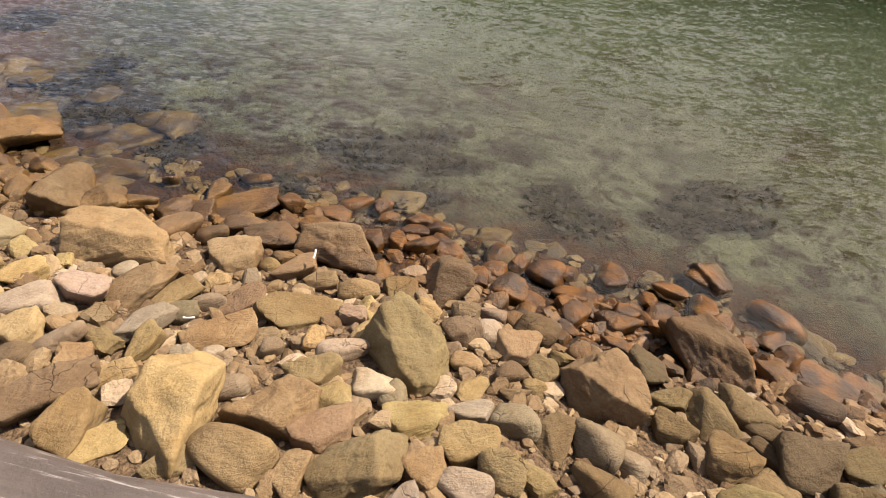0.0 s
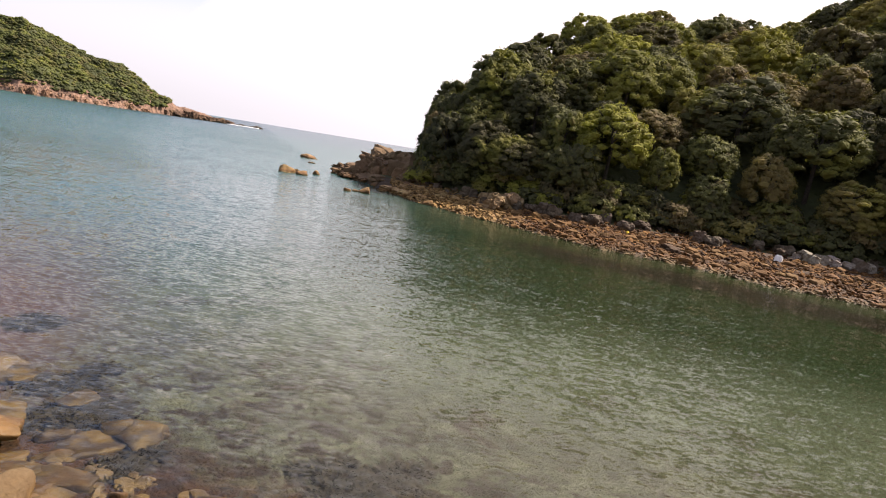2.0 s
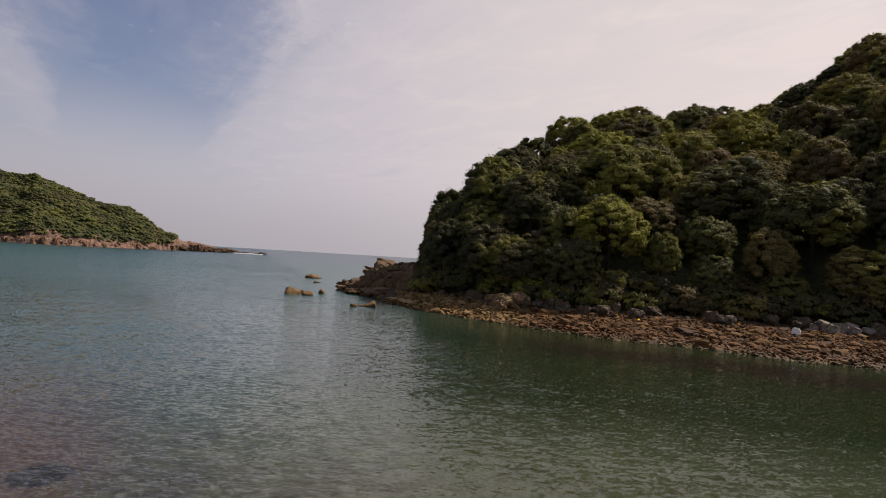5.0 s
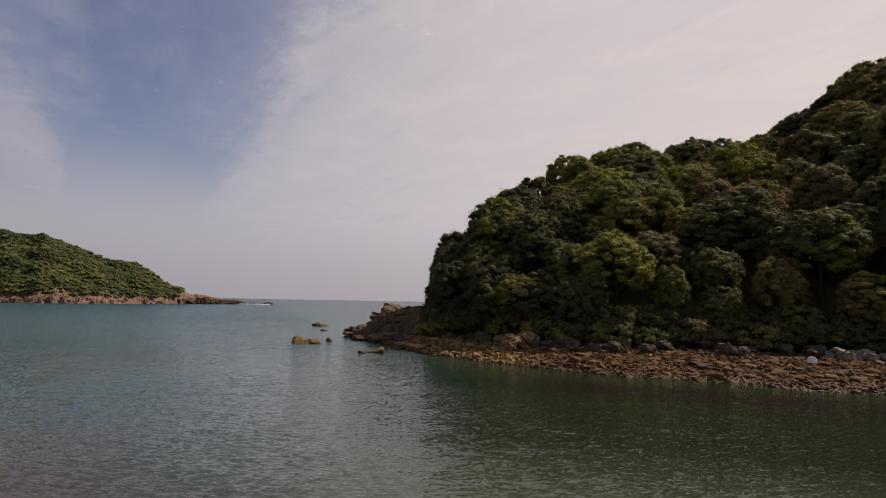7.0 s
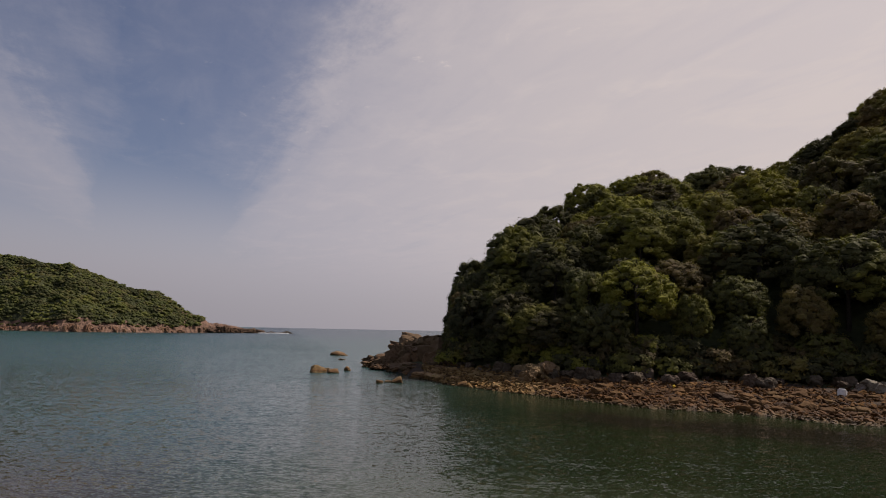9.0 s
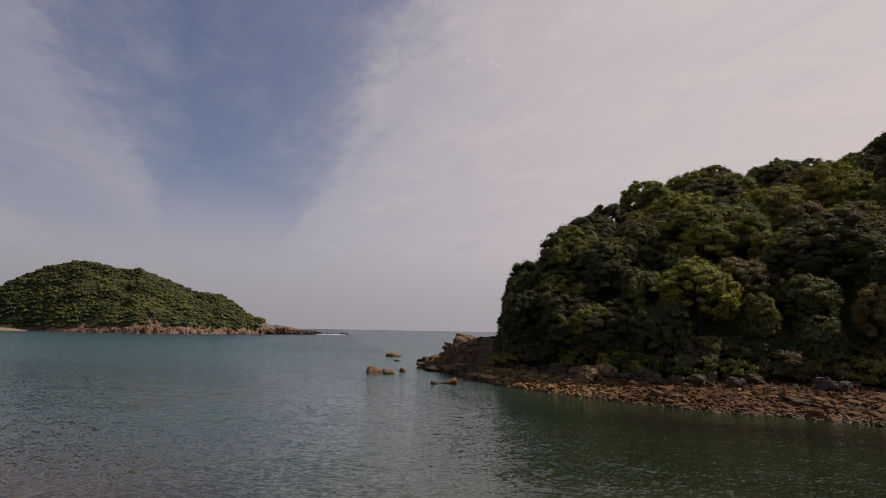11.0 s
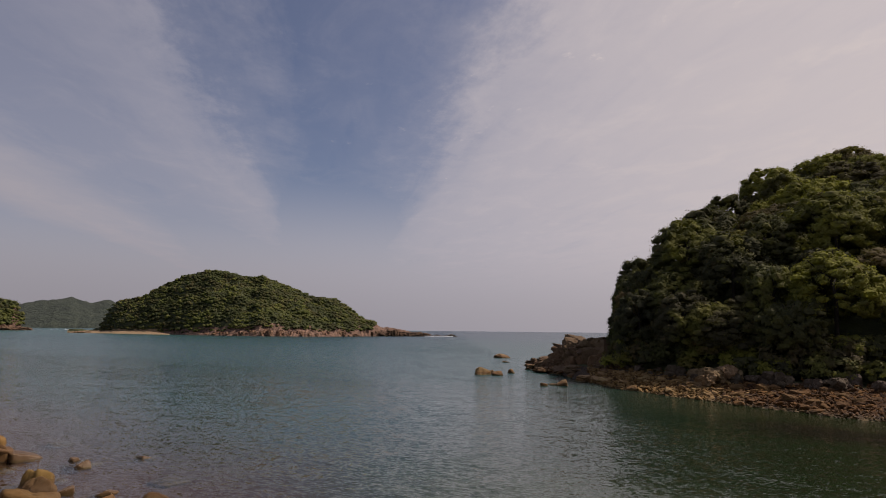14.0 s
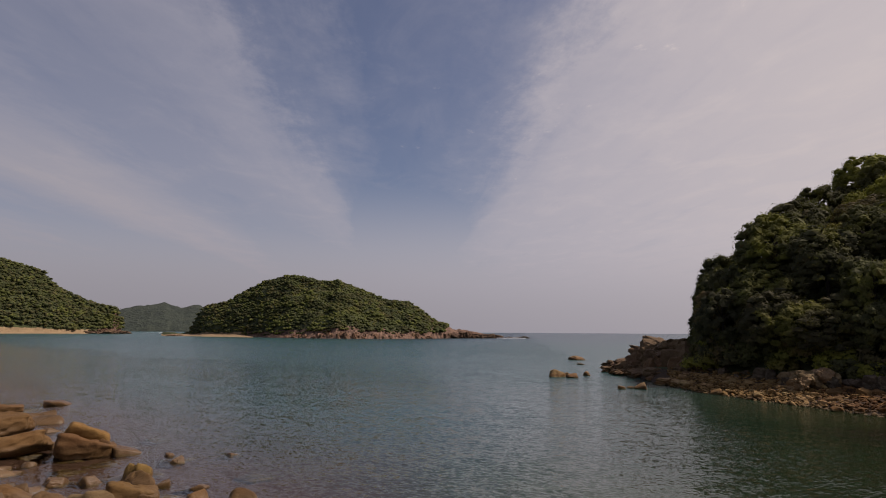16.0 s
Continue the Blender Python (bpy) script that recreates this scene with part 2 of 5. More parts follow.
def bed_material():
    """Brown grit on the shore, darker stony silt with rusty patches under water."""
    m, n = material("seabed_and_shore_grit")
    spot = n.add("ShaderNodeNewGeometry").outputs["Position"]
    axes = n.add("ShaderNodeSeparateXYZ", Vector=spot)
    level = axes.outputs[2]
    # grit colour deepened so the gaps between stones look shadowed
    grit = n.mix(n.span(n.noise(spot, 26.0, 7.0, 0.7), 0.3, 0.7), (0.045, 0.03, 0.018), (0.16, 0.105, 0.058))
    silt = n.mix(n.span(n.noise(spot, 1.3, 6.0, 0.65, 0.4), 0.35, 0.68), (0.054, 0.060, 0.042), (0.090, 0.100, 0.070))
    silt = n.mix(n.span(n.noise(spot, 0.8, 4.0, 0.6, 0.8), 0.55, 0.66, 0.0, 0.75), silt, (0.040, 0.026, 0.018))
    weedy = n.math("MULTIPLY", n.span(level, -1.1, -0.55), n.span(n.noise(spot, 1.7, 8.0, 0.8, 0.9), 0.49, 0.56, 0.0, 0.95))
    silt = n.mix(n.span(n.noise(spot, 7.0, 6.0, 0.7, 0.5), 0.35, 0.68), n.mix(1.0, silt, (0.72, 0.70, 0.66), "MULTIPLY"), n.mix(1.0, silt, (1.18, 1.17, 1.15), "MULTIPLY"))
    silt = n.mix(weedy, silt, (0.022, 0.015, 0.010))
    silt = n.mix(n.math("MULTIPLY", n.span(axes.outputs[0], -1.0, -6.0), n.span(n.noise(spot, 0.5, 5.0, 0.6, 0.6), 0.30, 0.55, 0.45, 1.0)), silt, (0.055, 0.034, 0.025))
    # wet dark grit at the waterline, deepened further for shadowed gaps between stones
    colour = n.mix(n.span(level, -0.5, -0.25), silt, n.mix(n.span(level, 0.15, 0.5), n.mix(n.span(n.noise(spot, 3.0, 5.0, 0.7), 0.4, 0.6), (0.016, 0.009, 0.005), (0.046, 0.022, 0.009)), grit))
    reef = n.math("MULTIPLY", n.span(axes.outputs[0], -2.0, -5.0), n.span(level, 0.12, -0.05))
    colour = n.mix(n.math("MULTIPLY", reef, n.span(n.noise(spot, 0.9, 5.0, 0.6, 0.6), 0.3, 0.6, 0.6, 1.0)), colour, (0.070, 0.038, 0.027))
    cells = n.add("ShaderNodeTexVoronoi", Vector=spot, Scale=16.0, Randomness=1.0)
    finish(n, Base_Color=colour, Roughness=0.9, Specular_IOR_Level=0.2, Normal=n.bump(n.math("SUBTRACT", n.noise(spot, 40.0, 6.0), cells.outputs["Distance"]), 0.9, 0.05))
    return m


SEABED = bed_material()
BEACHGRIT = plain_material("brown_beach_grit", (0.022, 0.013, 0.008), (0.062, 0.037, 0.018), 3.0, relief=0.8, depth=0.12)
SAND = plain_material("beach_sand", (0.22, 0.148, 0.080), (0.31, 0.222, 0.125), 0.8)
CLIFF = plain_material("reddish_cliff_rock", (0.036, 0.020, 0.014), (0.25, 0.155, 0.108), 0.6, relief=0.8, depth=0.6)
WEED = plain_material("brown_seaweed", (0.014, 0.012, 0.007), (0.044, 0.035, 0.018), 6.0, 0.9)
FOAM = plain_material("white_foam", (0.75, 0.77, 0.78), (0.85, 0.86, 0.86), 2.0, 0.7)
FLOAT = plain_material("weathered_white_foam_float", (0.66, 0.65, 0.62), (0.82, 0.81, 0.78), 5.0, 0.7, 0.2)
BUOY = plain_material("yellow_plastic", (0.70, 0.50, 0.03), (0.80, 0.62, 0.06), 4.0, 0.4, 0.1)
HAZEHILL = plain_material("distant_wooded_slope", (0.026, 0.036, 0.030), (0.050, 0.062, 0.046), 0.03, 1.0, 1.0, 14.0)


def concrete_material():
    m, n = material("worn_wet_concrete")
    spot = n.add("ShaderNodeNewGeometry").outputs["Position"]
    stretch = n.vec("MULTIPLY", n.add("ShaderNodeMapping", Vector=spot, Rotation=(0, 0, radians(29))).outputs[0], (0.45, 12.0, 1.0))
    colour = n.mix(n.span(n.noise(spot, 1.6, 7.0, 0.65), 0.3, 0.7), (0.050, 0.038, 0.031), (0.085, 0.066, 0.054))
    colour = n.mix(n.span(n.noise(stretch, 3.0, 8.0, 0.72), 0.56, 0.66, 0.0, 0.7), colour, (0.30, 0.27, 0.24))
    colour = n.mix(n.span(n.noise(stretch, 1.1, 4.0), 0.55, 0.75, 0.0, 0.6), colour, (0.034, 0.028, 0.025))
    finish(n, Base_Color=colour, Roughness=0.62, Normal=n.bump(n.noise(spot, 30.0, 8.0, 0.7), 0.4, 0.02))
    return m


CONCRETE = concrete_material()

# ---- the lie of the land ----
SHORE_X = (-60, -40, -20, -8, -3.2, -1.2, 0.45, 1.7, 2.5, 3.4, 4.9, 5.4, 7, 12, 40, 80)
SHORE_Y = (45, 30, 17.5, 12, 7.9, 6.6, 5.85, 5.2, 4.2, 3.6, 2.6, 1.7, 0, -5, -30, -60)
# the wooded islet, by bearing from the eye: waterline, foot of the trees, ridge, and how high the canopy's skyline stands
ISLET_AZ = (7.5, 10, 12.3, 15.8, 20, 26.4, 33.8, 40.7, 48.6, 55, 66, 80)
ISLET_WATER = (79, 69, 59, 52, 48, 44, 41, 41.5, 40.5, 41.5, 43, 46)
ISLET_FOOT = (82, 74, 66, 60, 56, 52, 50.5, 53, 54, 55, 56, 58)
ISLET_RIDGE = (86, 80, 74, 66, 72, 80, 88, 92, 97, 102, 106, 110)
SKY_AZ = (10, 13, 14.7, 15.1, 17.0, 18.9, 20.6, 21.4, 24.4, 27.1, 29.8, 32.4, 34.4, 35.9, 39.3, 41.6, 44.7, 46.8, 47.7, 49.2, 50.2, 52.8, 54.2, 56, 62, 80)
SKY_EL = (-2, -0.6, 0.3, 3.8, 5.75, 7.1, 9.1, 10.2, 11.5, 13.0, 14.25, 14.55, 14.8, 14.3, 14.75, 14.6, 14.7, 15.7, 16.25, 16.5, 17.7, 18.9, 19.3, 20.0, 20.5, 20.0)
TREE = 6.6


def at(az, r):
    return math.sin(radians(az)) * r, math.cos(radians(az)) * r


def waves(p, count, scale, seed):
    """Cheap smooth noise: a sum of sines over the rows of p."""
    rng = np.random.default_rng(seed)
    total = np.zeros(len(p))
    for k in range(count):
        turn = rng.normal(size=p.shape[1])
        f = scale * (1 + 0.55 * k)
        total += np.sin(p @ (turn / np.linalg.norm(turn)) * f + rng.uniform(0, 6.28)) / (1 + 0.6 * k)
    return total / math.sqrt(count)


def shore(x, y):
    """Metres off the near waterline, out to sea."""
    return (y - np.interp(x, SHORE_X, SHORE_Y)) * 0.75


def ground_z(x, y):
    x, y = np.atleast_1d(np.asarray(x, float)), np.atleast_1d(np.asarray(y, float))
    s = shore(x, y)
    z = np.interp(s, (-60, -5, -3.6, -1.5, 0, 1.2, 4, 12, 40, 90), (3.0, 1.12, 1.1, 0.5, -0.02, -0.35, -0.7, -1.6, -3.5, -7))
    az, r = np.degrees(np.arctan2(x, y)), np.hypot(x, y)
    off = np.interp(az, ISLET_AZ, ISLET_WATER) - r
    bank = np.interp(off, (-40, 0, 6, 20, 45), (-0.4, -0.25, -0.8, -2.2, -7))
    z = np.where((az > 7) & (az < 80), np.maximum(z, bank), z)
    return z + 0.04 * waves(np.stack([x, y], 1), 5, 2.0, 3)


def islet_z(az, r):
    """Height of the islet's soil, by bearing and distance."""
    water, foot, ridge = (np.interp(az, ISLET_AZ, v) for v in (ISLET_WATER, ISLET_FOOT, ISLET_RIDGE))
    top = np.maximum(HEIGHT + ridge * np.tan(np.radians(np.interp(az, SKY_AZ, SKY_EL))) - TREE, 1.5)
    u = np.clip((r - foot) / (ridge - foot), 0, 1)
    beach = np.interp((r - water) / (foot - water), (-1.5, -0.1, 0.0, 0.25, 1.0), (-2.5, -0.1, 0.14, 0.55, 1.3))
    hill = 1.25 + (top - 1.25) * u ** 0.8
    z = np.where(r < foot, beach, hill) - np.interp(az, (6.0, 9.2), (6.0, 0.0))
    return z - np.clip(r - ridge, 0, 200) * 0.35


# ---- mesh helpers ----
def mesh_object(name, verts, faces, mat, parent=None, smooth=False):
    me = bpy.data.meshes.new(name)
    me.from_pydata(np.asarray(verts).tolist(), [], np.asarray(faces).tolist())
    me.materials.append(mat)
    if smooth:
        me.polygons.foreach_set("use_smooth", [True] * len(me.polygons))
    ob = new(name, me)
    ob.parent = parent
    return ob


BALLS = {}


def ball(sub):
    if sub not in BALLS:
        bm = bmesh.new()
        bmesh.ops.create_icosphere(bm, subdivisions=sub, radius=1.0)
        BALLS[sub] = np.array([v.co[:] for v in bm.verts]), np.array([[v.index for v in f.verts] for f in bm.faces])
        bm.free()
    return BALLS[sub]


def chips(way, count, amount, hard, rng):
    """Blunt facets: each direction takes the offset of the nearest of some random knobs."""
    knob = rng.normal(size=(count, 3))
    knob /= np.linalg.norm(knob, axis=1)[:, None]
    near = np.exp(hard * (way @ knob.T - 1))
    return (near / near.sum(1)[:, None]) @ rng.uniform(-amount, amount, count)


def rock_shape(seed, kind, sub):
    """A rock of unit width, depth and height: A broken and angular, R worn round, F a slab, C a jointed crag."""
    way, faces = ball(sub)
    rng = np.random.default_rng(seed)
    count, sharp = {"A": (9, 60), "R": (10, 7), "F": (8, 45), "C": (6, 14), "J": (7, 16), "K": (10, 11), "B": (10, 55)}[kind]
    normal = rng.normal(size=(count, 3))
    normal /= np.linalg.norm(normal, axis=1)[:, None]
    normal = np.vstack([normal, [[0, 0, 1], [0, 0, -1]] + rng.normal(size=(2, 3)) * 0.2, np.eye(3)[:2], -np.eye(3)[:2]])
    reach = np.concatenate([rng.uniform(0.62, 1.0, count), [0.72, 0.75], rng.uniform(0.85, 1.1, 4)])
    facing = np.maximum(way @ normal.T, 0) / reach
    radius = (facing ** sharp).sum(1) ** (-1 / sharp)
    step = {"A": 0.06, "R": 0.025, "F": 0.05, "C": 0.30, "J": 0.26, "K": 0.09, "B": 0.085}[kind]
    if kind == "J":
        # jointed blocks and cracks right through
        radius = radius * (1 + chips(way, 40, 0.13, 400, rng) + chips(way, 160, 0.09, 1600, rng))
    radius = radius * (1 + chips(way, 16, step, 45, rng) + chips(way, 60, step * 0.5, 140, rng) + chips(way, 260, step * 0.25, 500, rng))
    p = way * radius[:, None]
    rough = {"A": 0.012, "R": 0.02, "F": 0.014, "C": 0.03, "J": 0.03, "K": 0.02, "B": 0.012}[kind]
    p = p * (1 + rough * waves(p, 5, 3.5, seed + 1) + rough * 0.4 * waves(p, 6, 11.0, seed + 2))[:, None]
    if kind == "J":
        top = np.quantile(p[:, 2], 0.9)
        p[:, 2] = np.where(p[:, 2] > top, top + (p[:, 2] - top) * 0.3, p[:, 2])
    if kind in "ABFK":
        # worn bedding: shallow steps along one direction
        bed = rng.normal(size=3)
        deep = p @ (bed / np.linalg.norm(bed)) * rng.uniform(4.0, 7.0) + 0.5 * waves(p, 4, 2.5, seed + 3)
        p = p * (1 + 0.03 * np.abs((deep % 1.0) * 2 - 1)[:, None] ** 3 * np.where(waves(p, 3, 1.7, seed + 4) > -0.3, 1, 0)[:, None])
    p -= (p.max(0) + p.min(0)) / 2
    return p / (p.max(0) - p.min(0)), faces


def join(name, shapes, moves, mat, smooth=True, parent=None):
    """One mesh of many pieces: moves are (shape number, place, scale, turn about z, lean)."""
    verts, faces, base = [], [], 0
    for k, place, size, turn, lean in moves:
        v, f = shapes[k]
        c, s, cl, sl = math.cos(turn), math.sin(turn), math.cos(lean), math.sin(lean)
        v = v * np.asarray(size)
        v = np.stack([v[:, 0] * cl + v[:, 2] * sl, v[:, 1], v[:, 2] * cl - v[:, 0] * sl], 1)
        v = np.stack([v[:, 0] * c - v[:, 1] * s, v[:, 0] * s + v[:, 1] * c, v[:, 2]], 1)
        verts.append(v + np.asarray(place))
        faces.append(f + base)
        base += len(v)
    return mesh_object(name, np.vstack(verts), np.vstack(faces), mat, parent, smooth)


def sheet(name, xs, ys, height, mat, smooth=True):
    """A ground sheet over the grid xs, ys."""
    gx, gy = np.meshgrid(xs, ys)
    z = height(gx.ravel(), gy.ravel())
    w = len(xs)
    a = (np.arange(len(ys) - 1)[:, None] * w + np.arange(w - 1)).ravel()
    return mesh_object(name, np.stack([gx.ravel(), gy.ravel(), z], 1), np.stack([a, a + 1, a + w + 1, a + w], 1), mat, None, smooth)


def polar(name, az, r, height, mat, smooth=True):
    """A hill over bearings az and distances r (an array for each bearing)."""
    ga = np.repeat(np.asarray(az)[:, None], r.shape[1], 1)
    z = height(ga.ravel(), r.ravel())
    x, y = np.sin(np.radians(ga.ravel())) * r.ravel(), np.cos(np.radians(ga.ravel())) * r.ravel()
    w = r.shape[1]
    a = (np.arange(len(az) - 1)[:, None] * w + np.arange(w - 1)).ravel()
    return mesh_object(name, np.stack([x, y, z], 1), np.stack([a, a + w, a + w + 1, a + 1], 1), mat, None, smooth)


def spaced(fine, span, last, growth):
    """Grid lines: even steps within span, then growing out to last."""
    out, step = list(np.arange(0, span, fine)), fine
    while out[-1] < last:
        step *= growth
        out.append(out[-1] + step)
    return np.array([-v for v in out[:0:-1]] + out)


# ---- ground and sea ----
lines = spaced(0.4, 16, 4700, 1.16)
tagged(sheet("ground", lines, lines + 4.0, ground_z, SEABED), "sandy shore shelving into a pale stony seabed", "ground", kind="structure")


def sea_material():
    m, n = material("clear_coastal_water")
    spot = n.add("ShaderNodeNewGeometry").outputs["Position"]
    off = n.math("ADD", n.vec("DOT_PRODUCT", spot, (0.60, 0.80, 0)), n.math("MULTIPLY_ADD", n.noise(spot, 0.05, 3.0), 8.0, -4.0))
    flat = n.add("ShaderNodeSeparateXYZ", Vector=spot)
    open_sea = n.math("SUBTRACT", flat.outputs[1], n.math("MULTIPLY", flat.outputs[0], 2.2))
    clear = n.ramp(n.span(off, 4.0, 40.0), (0.0, 1.0), (0.05, 0.97), (0.10, 0.80), (0.25, 0.34), (0.45, 0.06), (1.0, 0.01))
    near = n.mix(n.span(off, 5.0, 22.0), (0.084, 0.110, 0.070), (0.0095, 0.018, 0.0068))
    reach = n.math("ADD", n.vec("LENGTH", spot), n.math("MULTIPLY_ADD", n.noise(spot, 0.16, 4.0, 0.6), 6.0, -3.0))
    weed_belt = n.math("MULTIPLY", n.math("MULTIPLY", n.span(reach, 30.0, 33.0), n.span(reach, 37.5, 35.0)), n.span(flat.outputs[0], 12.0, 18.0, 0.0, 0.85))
    near = n.mix(n.math("MULTIPLY", n.span(reach, 34.0, 40.0), n.span(flat.outputs[0], 5.0, 13.0)), near, (0.015, 0.024, 0.0095))
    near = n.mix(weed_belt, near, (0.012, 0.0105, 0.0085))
    near = n.mix(n.span(flat.outputs[0], -6.0, -11.0), near, (0.030, 0.023, 0.017))
    # greener shallows inshore; the teal seaward also puts sky reflection into the colour
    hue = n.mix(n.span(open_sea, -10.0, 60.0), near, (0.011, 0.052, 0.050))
    hue = n.mix(n.math("MULTIPLY", n.span(off, 11.0, 7.0), n.span(flat.outputs[0], -3.0, -7.0)), hue, (0.050, 0.032, 0.026))
    hue = n.mix(n.span(off, 90.0, 400.0), hue, (0.008, 0.032, 0.046))
    hue = n.mix(n.math("MULTIPLY", n.span(flat.outputs[0], -40.0, -220.0), n.span(off, 60.0, 160.0)), hue, (0.022, 0.072, 0.068))
    tint = n.mix(n.span(off, 5.0, 13.0), (0.84, 0.85, 0.66), (0.45, 0.52, 0.38))
    stretch = n.vec("MULTIPLY", n.add("ShaderNodeMapping", Vector=spot, Rotation=(0, 0, radians(20))).outputs[0], (0.56, 1.15, 1.0))
    slope = None
    for scale, steep, detail in ((0.06, 0.10, 2.0), (0.4, 0.14, 2.0), (1.2, 0.20, 2.0), (2.8, 0.38, 2.0), (6.5, 0.75, 2.0), (15.0, 0.85, 1.0)):
        tilt = n.vec("SUBTRACT", n.add("ShaderNodeTexNoise", Vector=stretch, Scale=scale, Detail=detail, Roughness=0.55, Distortion=0.3).outputs["Color"], (0.5, 0.5, 0.5))
        tilt = n.vec("MULTIPLY", tilt, (steep * 1.1, steep, 0.0))
        slope = tilt if slope is None else n.vec("ADD", slope, tilt)
    calm = n.ramp(n.span(off, 6.0, 120.0), (0.0, 0.56), (0.04, 0.58), (0.12, 0.68), (0.3, 1.35), (1.0, 1.9))
    slope = n.vec("MULTIPLY", slope, n.add("ShaderNodeCombineXYZ", X=calm, Y=calm, Z=0.0).outputs[0])
    # the lee of the islet lies smoother
    lee = n.math("MULTIPLY", n.span(reach, 28.0, 38.0), n.span(flat.outputs[0], 5.0, 13.0))
    still = n.math("MULTIPLY_ADD", lee, -0.62, 1.0)
    slope = n.vec("MULTIPLY", slope, n.add("ShaderNodeCombineXYZ", X=still, Y=still, Z=0.0).outputs[0])
    normal = n.vec("NORMALIZE", n.vec("ADD", slope, (0, 0, 1)))
    chop = n.ramp(n.span(off, 6.0, 120.0), (0.0, 0.06), (0.1, 0.06), (0.3, 0.18), (1.0, 0.24))
    gloss = n.span(off, 20.0, 150.0, 0.5, 0.35)
    see_through = n.add("ShaderNodeBsdfPrincipled", Base_Color=tint, Roughness=chop, Specular_IOR_Level=0.5, IOR=1.33, Transmission_Weight=1.0, Normal=normal)
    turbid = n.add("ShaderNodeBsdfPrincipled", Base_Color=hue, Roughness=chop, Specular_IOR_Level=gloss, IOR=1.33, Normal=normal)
    n.add("ShaderNodeOutputMaterial", Surface=n.add("ShaderNodeMixShader", Fac=clear, i1=turbid.outputs[0], i2=see_through.outputs[0]))
    return m


SEA = sea_material()
sea_lines = spaced(20, 100, 4700, 1.35)
sea = tagged(sheet("sea", sea_lines, sea_lines, lambda x, y: np.zeros(len(x)), SEA), "rippled teal sea water, clear and greenish near the shore", "sea", kind="structure")
sea.visible_shadow = False

# concrete apron at the top of the rubble
EDGE_A, EDGE_B = Vector((-1.73, 2.64, 0)), Vector((-0.26, 1.82, 0))
run = (EDGE_B - EDGE_A).normalized()
back = Vector((-run.y, run.x, 0)) * -1
bm = bmesh.new()
for k in range(-24, 25):
    for j, (d, z) in enumerate(((0.0, 0.55), (0.0, 1.17), (0.05, 1.22), (1.2, 1.27), (3.0, 1.36), (7.0, 1.55), (7.0, 0.5))):
        p = EDGE_A + run * k * 0.8 + back * (d + 0.05 * math.sin(k * 1.7) * (d < 0.1))
        bm.verts.new((p.x, p.y, z))
bm.verts.ensure_lookup_table()
for k in range(48):
    for j in range(6):
        a = k * 7 + j
        bm.faces.new([bm.verts[i] for i in (a, a + 1, a + 8, a + 7)])
bmesh.ops.recalc_face_normals(bm, faces=bm.faces)
me = bpy.data.meshes.new("pavement")
bm.to_mesh(me)
bm.free()
me.materials.append(CONCRETE)
tagged(new("pavement", me), "worn dark concrete apron scored with pale scratches", "pavement", kind="structure")

# ---- stones of the near shore ----
SHAPES = {kind: [rock_shape(seed + 40 * i, kind, 4) for seed in range(10)] for i, kind in enumerate("ARF")}
SHAPES["K"] = [rock_shape(seed + 170, "K", 5) for seed in range(10)]
SHAPES.update({"small " + kind: [rock_shape(seed + 240 + 40 * i, kind, 3) for seed in range(10)] for i, kind in enumerate("ARF")})
SHAPES["B"] = [rock_shape(seed + 200, "B", 5) for seed in range(10)]
STONE_MESH = {}
for kind, shapes in SHAPES.items():
    for k, (v, f) in enumerate(shapes):
        me = bpy.data.meshes.new("stone")
        me.from_pydata(v.tolist(), [], f.tolist())
        me.materials.append(ROCK)
        me.polygons.foreach_set("use_smooth", [kind not in ("small A", "small F")] * len(me.polygons))
        STONE_MESH[kind, k] = me
FORM = {"A": "angular", "R": "rounded", "F": "flat", "K": "blocky worn"}
LOOK = {"t": "tan sandstone", "y": "yellowish sandstone", "g": "grey-brown", "w": "pale cream", "p": "reddish-brown", "d": "dark olive-grey", "o": "wet rust-orange"}
stones = []
pick = random.Random(5)


def stone(x, y, z, w, d, h, turn, kind, tone):
    """A loose stone at its middle, with width, depth and height."""
    big = max(w, d) > 0.6
    ob = new("boulder" if big else "stone", STONE_MESH["B" if big and kind == "A" else "small " + kind if max(w, d) < 0.3 else kind, pick.randrange(10)])
    ob.location, ob.scale = (x, y, z), (w * 1.06, d * 1.06, h * 1.3)
    ob.rotation_euler = (radians(pick.uniform(-12, 12)), radians(pick.uniform(-12, 12)), radians(turn))
    # tone factor: low wet stones darker, also darker towards +x and past x = -6
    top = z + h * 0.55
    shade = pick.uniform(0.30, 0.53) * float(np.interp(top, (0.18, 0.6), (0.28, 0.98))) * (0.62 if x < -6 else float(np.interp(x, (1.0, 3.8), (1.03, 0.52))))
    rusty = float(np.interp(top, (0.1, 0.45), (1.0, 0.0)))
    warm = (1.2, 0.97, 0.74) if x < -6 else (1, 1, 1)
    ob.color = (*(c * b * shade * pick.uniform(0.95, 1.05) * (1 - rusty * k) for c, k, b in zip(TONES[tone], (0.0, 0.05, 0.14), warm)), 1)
    where = "standing in the shallows" if z < 0.12 else "lying among the shore rubble"
    tagged(ob, f"{LOOK[tone]} {FORM[kind]} {'boulder' if big else 'stone'} {where}", "rock", "stones of the near shore")
    stones.append((x, y, max(w, d) * 0.46, min(w, d) * 0.46))


